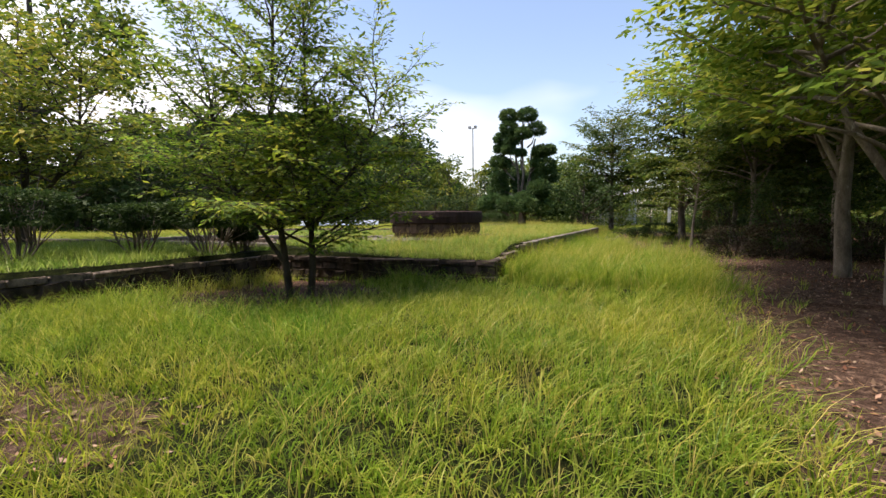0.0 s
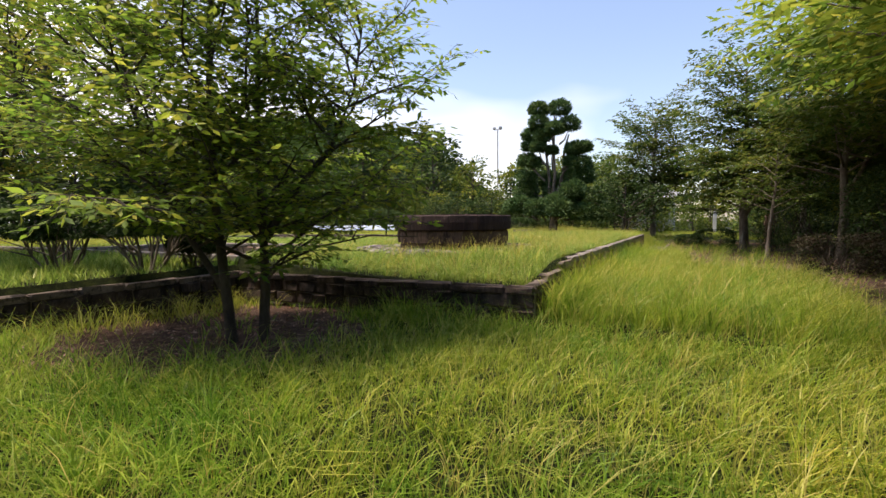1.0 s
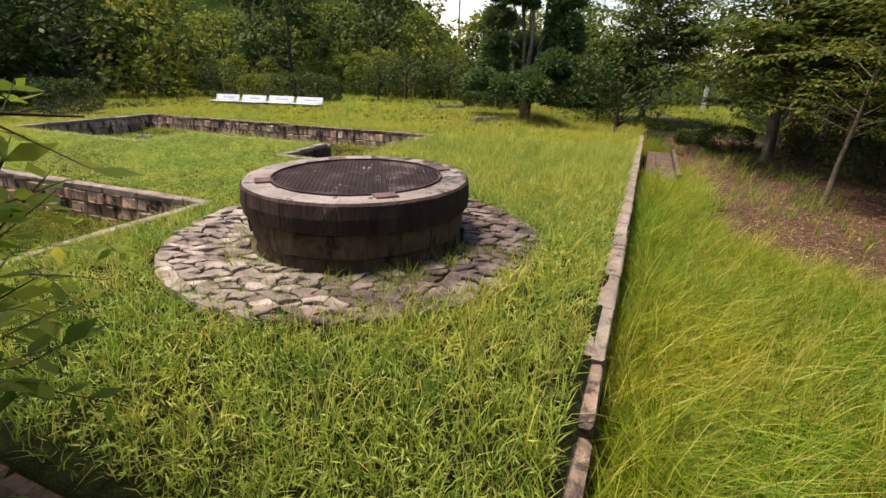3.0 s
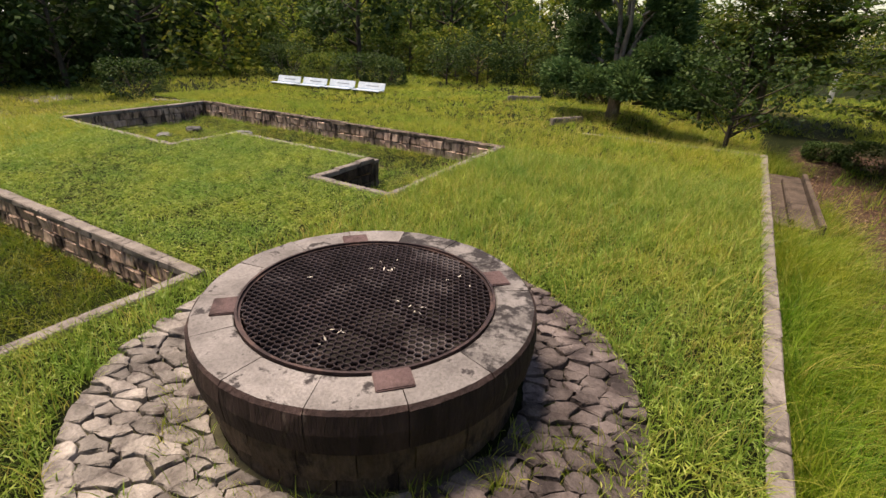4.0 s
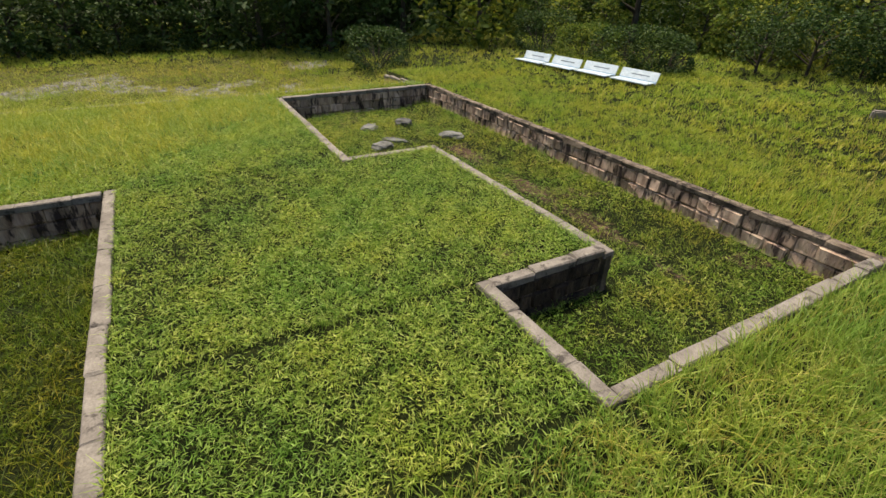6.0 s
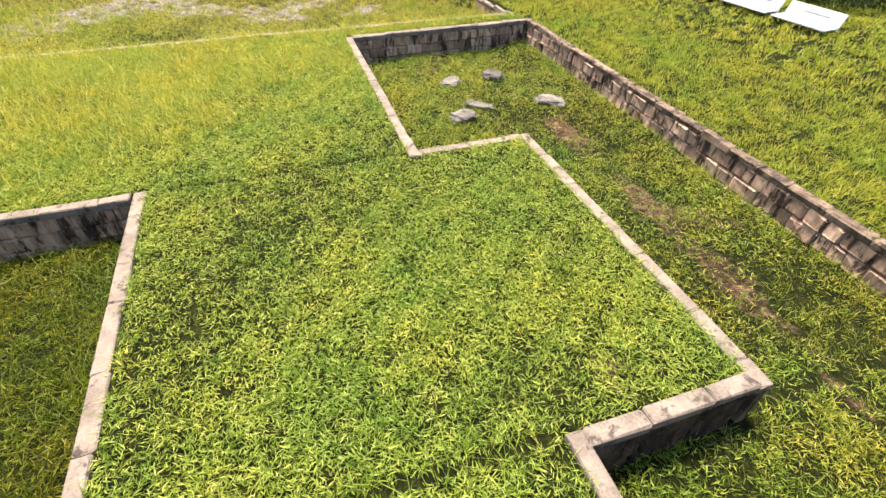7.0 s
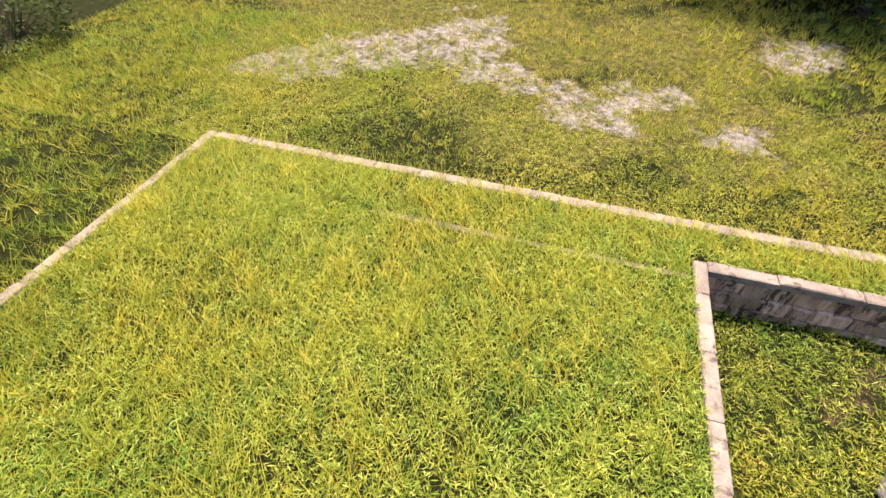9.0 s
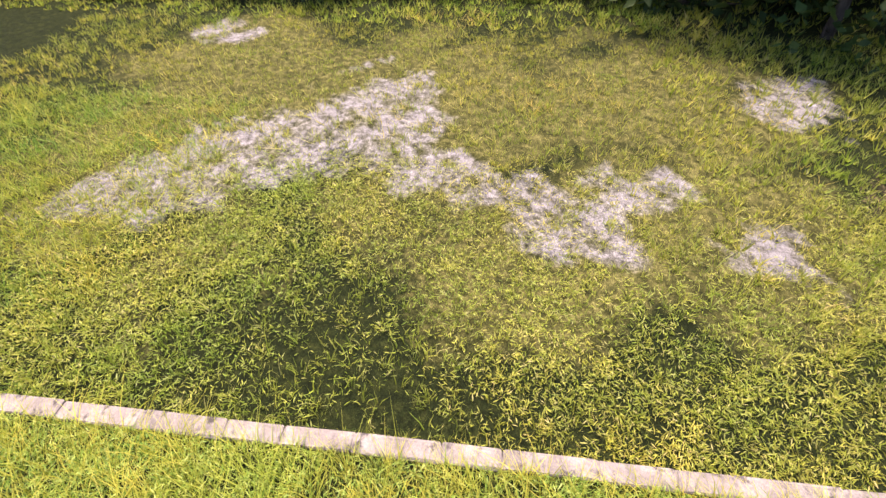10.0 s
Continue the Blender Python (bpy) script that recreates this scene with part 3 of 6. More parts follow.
def wall(name, label, p0, p1, z0, z1, base, sides=(), thick=CAP_W, faces=None, caps=None):
    """A wall from p0 to p1 whose coping lies at z0 to z1; sides: 1 left, -1 right, faces of coursed stone."""
    p0, p1 = Vector((*p0, 0)), Vector((*p1, 0))
    u = (p1 - p0).normalized()
    n = Vector((-u.y, u.x, 0))
    length, ang = (p1 - p0).length, math.degrees(math.atan2(u.y, u.x))
    hw = thick / 2 - 0.035
    V = []
    for p, z in ((p0, z0), (p1, z1)):
        V += [p + n * hw + Vector((0, 0, base - 0.2)), p - n * hw + Vector((0, 0, base - 0.2)), p - n * hw + Vector((0, 0, z - 0.06)), p + n * hw + Vector((0, 0, z - 0.06))]
    F = [(0, 1, 2, 3), (7, 6, 5, 4), (0, 4, 5, 1), (1, 5, 6, 2), (2, 6, 7, 3), (3, 7, 4, 0)]
    core = mesh_object(name, V, F, M_MORTAR)
    tagged(core, label, "wall", kind="structure")
    WALL_LINES.append((p0.x, p0.y, p1.x, p1.y, thick / 2))
    s = 0.0
    while s < length - 0.05:
        l = min(rs.uniform(0.4, 0.85), length - s)
        if length - s - l < 0.2:
            l = length - s
        t = (s + l / 2) / length
        c = p0 + u * (s + l / 2)
        m = pose(c.x + n.x * rs.uniform(-0.006, 0.006), c.y + n.y * rs.uniform(-0.006, 0.006), z0 + (z1 - z0) * t - CAP_H + rs.uniform(-0.003, 0.003), rs.uniform(-0.6, 0.6), rs.uniform(-0.15, 0.15), ang + rs.uniform(-0.3, 0.3))
        lay(rs.choice(caps or CAPS), core, m, (l - 0.003) / 0.5, thick / CAP_W)
        s += l
    for side in sides:
        top_full = min(z0, z1) - CAP_H
        rows = max(1, round((top_full - base + 0.08) / 0.18))
        rh = (top_full - base + 0.08) / rows
        for r in range(rows):
            s = rs.uniform(-0.2, 0.0)
            while s < length - 0.06:
                l = rs.uniform(0.17, 0.42)
                a, b = max(s, 0.0), min(s + l, length)
                s += l
                if b - a < 0.08:
                    continue
                t = (a + b) / 2 / length
                zt = z0 + (z1 - z0) * t - CAP_H
                zc = zt - (r + 0.5) * (zt - base + 0.08) / rows
                c = p0 + u * ((a + b) / 2) + n * side * (thick / 2 - 0.068 + rs.uniform(-0.010, 0.016))
                m = pose(c.x, c.y, zc, 0, 0, ang) @ pose(0, 0, 0, -90 * side, 0, 0) @ pose(0, 0, 0, rs.uniform(-1.5, 1.5), rs.uniform(-1.5, 1.5), rs.uniform(-1, 1))
                lay(rs.choice(faces or FACES), core, m, (b - a - 0.007) / 0.36, (rh - 0.007) / 0.2, 1.0)
    return core


def kerb(name, label, p0, p1, z, bare_side=0.045):
    """A narrow row of stones nearly level with the turf."""
    p0, p1 = Vector((*p0, 0)), Vector((*p1, 0))
    u = (p1 - p0).normalized()
    length, ang = (p1 - p0).length, math.degrees(math.atan2(u.y, u.x))
    n = Vector((-u.y, u.x, 0)) * 0.04
    V = [p + q + Vector((0, 0, zz)) for p in (p0, p1) for q, zz in ((n, z - 0.2), (-n, z - 0.2), (-n, z - 0.03), (n, z - 0.03))]
    core = mesh_object(name, V, [(0, 1, 2, 3), (7, 6, 5, 4), (0, 4, 5, 1), (1, 5, 6, 2), (2, 6, 7, 3), (3, 7, 4, 0)], M_MORTAR)
    tagged(core, label, "kerb", kind="structure")
    WALL_LINES.append((p0.x, p0.y, p1.x, p1.y, bare_side))
    s = 0.0
    while s < length - 0.2:
        l = min(rs.uniform(0.4, 0.65), length - s)
        c = p0 + u * (s + l / 2)
        lay(rs.choice(FLUSH), core, pose(c.x, c.y, z - 0.11 + rs.uniform(-0.025, 0.006), rs.uniform(-1, 1), rs.uniform(-1, 1), ang + rs.uniform(-0.8, 0.8)), (l - 0.012) / 0.5)
        s += l


T2 = CAP_W / 2 + 0.003
STONE = "weathered coursed stone retaining wall with pale coping stones"
# wall_east, wall_front, wall_south_return: shade is carried in the dark stone colour
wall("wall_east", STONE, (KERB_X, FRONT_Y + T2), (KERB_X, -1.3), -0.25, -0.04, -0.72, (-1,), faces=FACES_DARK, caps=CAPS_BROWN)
wall("wall_east_far", STONE, (KERB_X, -1.296), (KERB_X, 10.95), -0.04, 0.0, -0.66, (-1,))
wall("wall_north_end", "narrow pale stone edge at the end of the terrace", (-1.6, 10.72), (KERB_X - T2, 10.87), 0.0, 0.0, -0.5, (1,), thick=0.11)
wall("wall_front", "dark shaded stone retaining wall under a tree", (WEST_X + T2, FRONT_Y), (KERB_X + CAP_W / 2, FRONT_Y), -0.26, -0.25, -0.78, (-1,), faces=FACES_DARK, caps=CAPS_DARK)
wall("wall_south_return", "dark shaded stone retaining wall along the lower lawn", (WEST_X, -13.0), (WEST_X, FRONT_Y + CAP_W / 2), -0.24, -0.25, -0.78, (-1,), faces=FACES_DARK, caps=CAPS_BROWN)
wall("wall_terrace_south", STONE, (FAR_X - CAP_W / 2, -3.11), (-8.36 - T2, -3.11), 0.0, 0.0, -0.3, (-1,))
wall("wall_pit_south", STONE, (-8.36 - CAP_W / 2, -3.112), (-2.52 + CAP_W / 2, -3.112), 0.0, -0.02, -0.58, (1,))
wall("wall_pit_west", "stone wall of a sunken grass bed, stained dark", (-8.36, -3.11 + T2), (-8.36, 0.135 - T2), 0.0, 0.0, -0.58, (-1,))
wall("wall_pit_north", "stone wall of a sunken grass bed", (-8.36 - CAP_W / 2, 0.155), (-2.56 + CAP_W / 2, 0.265), 0.0, 0.0, -0.58, (-1,))
wall("wall_pit_east", "stone wall of a sunken grass bed", (-2.52, -3.11 + T2), (-2.52, 0.262 - T2), 0.0, 0.0, -0.58, (1,))
wall("wall_bed_north", "long stained stone wall of a sunken bed", (-13.3 - CAP_W / 2, NORTH_Y), (-2.5 + CAP_W / 2, NORTH_Y), 0.03, 0.05, -0.58, (-1,), caps=CAPS_BROWN)
wall("wall_bed_west", "dark stained stone wall of a sunken bed", (-13.3, 3.48 + T2), (-13.3, NORTH_Y - T2), 0.0, 0.02, -0.58, (-1,))
wall("wall_bed_south", "stone wall of a sunken bed with pale coping", (-13.3 - CAP_W / 2, 3.48), (-8.34 + CAP_W / 2, 3.48), -0.025, -0.02, -0.58, (1,))
wall("wall_bed_step", "stone wall of a sunken bed with pale coping", (-8.34, 3.48 + T2), (-8.34, 5.12 - T2), -0.025, -0.02, -0.58, (1,))
wall("wall_bed_middle", "stone wall of a sunken bed with pale coping", (-8.34 - CAP_W / 2, 5.12), (-4.13 + CAP_W / 2, 5.12), -0.025, -0.02, -0.58, (1,))
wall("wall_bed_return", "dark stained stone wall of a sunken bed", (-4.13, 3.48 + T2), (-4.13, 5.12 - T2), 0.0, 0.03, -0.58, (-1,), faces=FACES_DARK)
wall("wall_bed_near", "stone wall of a sunken bed with pale coping", (-4.13 - CAP_W / 2, 3.48), (-2.5 + CAP_W / 2, 3.48), 0.0, 0.0, -0.58, (1,))
wall("wall_bed_east", "stone wall of a sunken bed with pale coping", (-2.5, 3.48 + T2), (-2.5, NORTH_Y - T2), 0.0, 0.05, -0.58, (1,))
wall("wall_far", "low pale stone kerb wall along the terrace's edge", (FAR_X, -3.11 + T2), (FAR_X, 7.5 - T2), 0.0, -0.02, -0.48, (1,), thick=0.165)
wall("wall_field_return", "short orange-brown stone wall beside a bush", (-16.1, 7.5), (FAR_X + CAP_W / 2, 7.5), -0.16, -0.02, -0.48, (-1,), faces=FACES_ORANGE)
FLUSH_LABEL = "narrow stone kerb sunk level with the turf"
kerb("kerb_one", FLUSH_LABEL, (-4.23, 0.5), (-4.23, 3.3), -0.072)
kerb("kerb_two", FLUSH_LABEL, (-2.5, 0.5), (-2.5, 3.3), -0.06)
kerb("kerb_three", FLUSH_LABEL, (-2.3, 3.5), (2.4, 3.52), -0.06)
kerb("kerb_four", FLUSH_LABEL, (-13.12, -2.9), (-13.12, 3.35), -0.016, 0.025)
kerb("kerb_five", FLUSH_LABEL, (-8.36, 0.5), (-8.34, 3.35), -0.07)

# concrete strip and edging beside the east wall
strip = thing("drain_strip", "old concrete drain strip with a low edge beside the wall", "drain", (3.12, 9.3, -0.5))
part("slab", box_bm(0.62, 4.0, 0.12, (0, 0, -0.04), 0.01), M_CONC, strip)
part("edging", box_bm(0.09, 4.0, 0.22, (0.37, 0, 0.02), 0.01), M_CONC, strip)
part("rib", box_bm(0.07, 3.2, 0.14, (-0.06, -0.3, 0.05), 0.015), M_CONC, strip)


# ---------- the well ----------
def sector(name, r0, r1, a0, a1, z0, z1, bev, rng, side_mat, top_mat, parent, label="", steps=3, rough=0.004, outer_bulge=0.0):
    """A block of a ring between two angles."""
    prof = [(r0, z0), (r1, z0), (r1 + outer_bulge, (z0 + z1) / 2), (r1, z1 - bev), (r1 - bev, z1), (r0 + bev * 0.4, z1), (r0, z1 - bev * 0.4)]
    V, F, M = [], [], []
    k = len(prof)
    for s in range(steps + 1):
        a = a0 + (a1 - a0) * s / steps
        for r, z in prof:
            rr = r + rng.uniform(-rough, rough)
            V.append((rr * math.cos(a), rr * math.sin(a), z + rng.uniform(-rough, rough) * 0.6))
    for s in range(steps):
        for i in range(k):
            j = (i + 1) % k
            F.append((s * k + i, s * k + j, (s + 1) * k + j, (s + 1) * k + i))
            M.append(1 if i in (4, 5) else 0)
    F += [tuple(range(k - 1, -1, -1)), tuple(steps * k + i for i in range(k))]
    M += [0, 0]
    ob = mesh_object(name, V, F, side_mat, parent, label)
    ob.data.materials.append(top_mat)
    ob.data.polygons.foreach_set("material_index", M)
    return ob


rw = random.Random(11)
ZT = 0.64
well = thing("stone_well", "large round stone well with a pale rim and an iron grate", "well", (*WELL, 0))
for n_blocks, r1, z0, z1, low in ((14, 1.16, 0.365, ZT, 0), (22, 1.105, 0.125, 0.36, 1), (20, 1.07, -0.10, 0.12, 2)):
    a = rw.uniform(0, 0.4)
    for i in range(n_blocks):
        w = 2 * math.pi / n_blocks
        j0, j1 = a + i * w + 0.0025, a + (i + 1) * w - 0.0025
        if low == 0:
            sector("rim_stone", 0.885, r1, j0, j1, z0, z1, 0.022, rw, M_WELL, M_RIM_LICHEN if 0.0 < (j0 + 0.45) % 6.2832 < 2.1 else M_RIM, well, "dark stained and shaded block with a pale worn top" if i == 0 else "", 4, outer_bulge=0.012)
        else:
            sector("course_stone", 0.90, r1 + rw.uniform(-0.012, 0.012), j0, j1, z0, z1, 0.02, rw, M_WELL_LOW, M_WELL_LOW, well, "", 3, 0.007, 0.01)
# shaft lining and a floor just above ground, painted near black for the shaft's unlit depth
V, F = [], []
for s in range(32):
    a = 2 * math.pi * s / 32
    for z in (0.36, 0.03):
        V.append((0.893 * math.cos(a), 0.893 * math.sin(a), z))
F = [((2 * s + 2) % 64, 2 * s, 2 * s + 1, (2 * s + 3) % 64) for s in range(32)] + [tuple(2 * s + 1 for s in range(32))]
mesh_object("shaft", V, F, M_SHAFT_DARK, well, "dark well shaft")


def ring_profile(name, prof, material, parent, label="", steps=72):
    k, V, F = len(prof), [], []
    for s in range(steps):
        a = 2 * math.pi * s / steps
        V += [(r * math.cos(a), r * math.sin(a), z) for r, z in prof]
    for s in range(steps):
        t = (s + 1) % steps
        F += [(s * k + i, s * k + (i + 1) % k, t * k + (i + 1) % k, t * k + i) for i in range(k)]
    return mesh_object(name, V, F, material, parent, label)


grate = ring_profile("grate", [(0.845, ZT - 0.02), (0.878, ZT - 0.02), (0.878, ZT + 0.014), (0.862, ZT + 0.014), (0.862, ZT - 0.005), (0.845, ZT - 0.005)], M_IRON, well, "rusted iron ring of the grate")
# honeycomb of flat iron strips
cell, R = 0.050, 0.848
dx, dy = cell, cell * math.sqrt(3) / 2
V, F = [], []
seen = set()
for r in range(-24, 25):
    for q in range(-24, 25):
        cx, cy = (q + 0.5 * (r & 1)) * dx, r * dy
        if math.hypot(cx, cy) > R + cell:
            continue
        s = cell / math.sqrt(3)
        corners = [(cx + s * math.sin(i * math.pi / 3), cy + s * math.cos(i * math.pi / 3)) for i in range(6)]
        for i in range(6):
            p, q2 = corners[i], corners[(i + 1) % 6]
            key = tuple(sorted(((round(p[0], 3), round(p[1], 3)), (round(q2[0], 3), round(q2[1], 3)))))
            if key in seen or math.hypot(*p) > R or math.hypot(*q2) > R:
                continue
            seen.add(key)
            d = Vector((q2[0] - p[0], q2[1] - p[1])).normalized()
            o = Vector((-d.y, d.x)) * 0.0022
            b = len(V)
            for z in (ZT - 0.022, ZT - 0.004):
                V += [(p[0] + o.x, p[1] + o.y, z), (q2[0] + o.x, q2[1] + o.y, z), (q2[0] - o.x, q2[1] - o.y, z), (p[0] - o.x, p[1] - o.y, z)]
            F += [(b + 4, b + 5, b + 6, b + 7), (b, b + 1, b + 5, b + 4), (b + 2, b + 3, b + 7, b + 6)]
mesh_object("honeycomb", V, np.array(F), M_WIRE, grate, "honeycomb mesh of grey iron strips")
for i in range(5):
    y = -0.68 + 0.34 * i
    half = math.sqrt(max(0.02, 0.84 ** 2 - y * y))
    part("bearer_bar", box_bm(2 * half, 0.014, 0.06, (0, y, ZT - 0.056)), M_IRON, grate)
    part("cross_bar", box_bm(0.014, 2 * half, 0.06, (y, 0, ZT - 0.118)), M_IRON, grate)
for deg in (-134, -43, 47, 137):
    m = Matrix.Rotation(radians(deg), 4, "Z")
    part("corner_pad", box_bm(0.155, 0.21, 0.04, m @ Vector((0.945, 0, ZT - 0.005)), 0.006, m), M_PAD, well, "red-brown pad block" if deg == -134 else "")


# ---------- flagstones round the well ----------
def clip(poly, px, py, nx, ny):
    """Keeps the part of poly on the near side of the line through p with normal n."""
    out = []
    for i in range(len(poly)):
        a, b = poly[i], poly[(i + 1) % len(poly)]
        da, db = (a[0] - px) * nx + (a[1] - py) * ny, (b[0] - px) * nx + (b[1] - py) * ny
        if da <= 0:
            out.append(a)
        if da * db < 0:
            t = da / (da - db)
            out.append((a[0] + (b[0] - a[0]) * t, a[1] + (b[1] - a[1]) * t))
    return out


PAVE_R = 1.97
apron = ring_profile("pavement", [(1.08, -0.12), (PAVE_R, -0.14), (PAVE_R, -0.035), (1.08, -0.03)], M_JOINT, None)
apron.matrix_basis = pose(*WELL, 0)
tagged(apron, "round apron of irregular flagstones about the well", "pavement", kind="structure")
seeds, CT, ST, LONG = [], math.cos(0.43), math.sin(0.43), 1.6


def squeeze(x, y):
    """Into a plane where the long stones are square."""
    return ((x * CT + y * ST) / LONG, -x * ST + y * CT)


def unsqueeze(u, v):
    return (u * LONG * CT - v * ST, u * LONG * ST + v * CT)


for _ in range(12000):
    r, a = rw.uniform(1.18, PAVE_R - 0.03), rw.uniform(0, 2 * math.pi)
    p = squeeze(r * math.cos(a), r * math.sin(a))
    if all(math.hypot(p[0] - s[0], p[1] - s[1]) > 0.054 + 0.05 * ((len(seeds) * 7) % 5) / 4 for s in seeds):
        seeds.append(p)
FLAGS = []
for p in seeds:
    poly = [(p[0] + 0.16 * math.cos(i * math.pi / 4), p[1] + 0.16 * math.sin(i * math.pi / 4)) for i in range(8)]
    for s in seeds:
        d = math.hypot(s[0] - p[0], s[1] - p[1])
        if 0 < d < 0.45:
            poly = clip(poly, (p[0] + s[0]) / 2, (p[1] + s[1]) / 2, (s[0] - p[0]) / d, (s[1] - p[1]) / d)
    poly = [unsqueeze(*q) for q in poly]
    c0 = unsqueeze(*p)
    rr = math.hypot(*c0)
    poly = clip(poly, c0[0] / rr * PAVE_R, c0[1] / rr * PAVE_R, c0[0] / rr, c0[1] / rr)
    poly = clip(poly, c0[0] / rr * 1.13, c0[1] / rr * 1.13, -c0[0] / rr, -c0[1] / rr)
    if len(poly) < 3:
        continue
    poly = [q for i in range(len(poly)) for q in (poly[i], ((poly[i][0] + poly[i - len(poly) + 1][0]) / 2 + rw.uniform(-0.014, 0.014), (poly[i][1] + poly[i - len(poly) + 1][1]) / 2 + rw.uniform(-0.014, 0.014)))]
    h, k = rw.uniform(-0.006, 0.026), len(poly)
    tx, ty = rw.uniform(-0.14, 0.14), rw.uniform(-0.14, 0.14)
    V = []
    for z, f in ((-0.07, 0.94), (h - 0.010, 0.91), (h, 0.80)):
        V += [((x - c0[0]) * f + rw.uniform(-0.01, 0.01), (y - c0[1]) * f + rw.uniform(-0.01, 0.01), z + ((x - c0[0]) * tx + (y - c0[1]) * ty)) for x, y in poly]
    F = [(r * k + i, r * k + (i + 1) % k, (r + 1) * k + (i + 1) % k, (r + 1) * k + i) for r in (0, 1) for i in range(k)] + [tuple(range(2 * k, 3 * k))]
    FLAGS.append((V, F, c0))


# ---------- stones in the sunken bed ----------
def boulder(place, size, seed, turn):
    bm = bmesh.new()
    bmesh.ops.create_icosphere(bm, subdivisions=3, radius=1)
    for v in bm.verts:
        q = v.co * 1.6 + Vector((seed * 3.1, seed, 0))
        v.co *= 1 + 0.28 * noise.noise(q) + 0.12 * noise.noise(q * 2.7)
        v.co.z = min(v.co.z, 0.5 + 0.12 * noise.noise(q * 1.3))
        v.co = Vector((v.co.x * size[0], v.co.y * size[1], v.co.z * size[2] * 0.78))
    ob = part("boulder", bm, M_ROCK, None)
    ob.matrix_basis = pose(*place, 0, 0, turn)
    return tagged(ob, "grey weathered field stone lying in the sunken bed", "stone", "stones in the sunken bed")


for i, (x, y, s, turn) in enumerate([(-11.62, 5.16, (0.27, 0.17, 0.12), -50), (-11.6, 6.03, (0.24, 0.17, 0.18), 35), (-10.05, 4.85, (0.23, 0.19, 0.19), 80), (-10.22, 6.62, (0.30, 0.17, 0.15), 45), (-10.5, 5.3, (0.30, 0.11, 0.09), 45)]):
    boulder((x, y, float(height(x, y)) + s[2] * 0.45), s, i + 1.3, turn)


# ---------- white benches ----------
def bench(place, turn):
    """A low bench whose broad, leaning back carries faded printing."""
    b = thing("park_bench", "weathered blue-white bench with a printed back, in grass", "bench", place, turn, "benches in a row")
    part("seat", merge_bm(*[box_bm(1.3, 0.125, 0.03, (0, -0.30 + 0.14 * i, 0.22), 0.006) for i in range(3)]), M_WHITE, b)
    lean = Matrix.Rotation(radians(-24), 4, "X")
    back = part("backrest", box_bm(1.3, 0.03, 0.34, (0, 0.14, 0.33), 0.008, lean), M_WHITE, b, "faded blue-white back panel")
    part("stripe", box_bm(1.26, 0.004, 0.06, lean @ Vector((0, -0.018, -0.125)) + Vector((0, 0.14, 0.33)), 0, lean), M_STRIPE, back, "pale blue printed stripe")
    part("print_bar", box_bm(0.62, 0.004, 0.028, lean @ Vector((0.05, -0.018, 0.03)) + Vector((0, 0.14, 0.33)), 0, lean), M_PRINT, back, "faded grey printed line")
    for x in (-0.55, 0.55):
        part("leg", box_bm(0.05, 0.05, 0.30, (x, -0.26, 0.06), 0.004), M_DARKMETAL, b)
        part("leg", box_bm(0.05, 0.05, 0.46, (x, 0.15, 0.12), 0.004, Matrix.Rotation(radians(-8), 4, "X")), M_DARKMETAL, b)
        part("side_rail", box_bm(0.05, 0.5, 0.04, (x, -0.1, 0.185), 0.004), M_DARKMETAL, b)
    return b


for i in range(4):
    x = -15.3 + 1.46 * i
    y = 12.95 + 0.09 * i
    bench((x, y, float(height(x, y)) - 0.10), 4)


# ---------- trees ----------
def plant(name, label, category, place, parts, bark, leaf_mat, turn=0, scale=1.0, group=""):
    (bv, bf), (lv, lf) = parts
    t = thing(name, label, category, place, turn, group)
    t.scale = (scale,) * 3
    mesh_object("trunk", bv, bf, bark, t, "", True)
    mesh_object("crown", lv, lf, leaf_mat, t)
    return t


def h_at(x, y):
    return float(height(x, y))


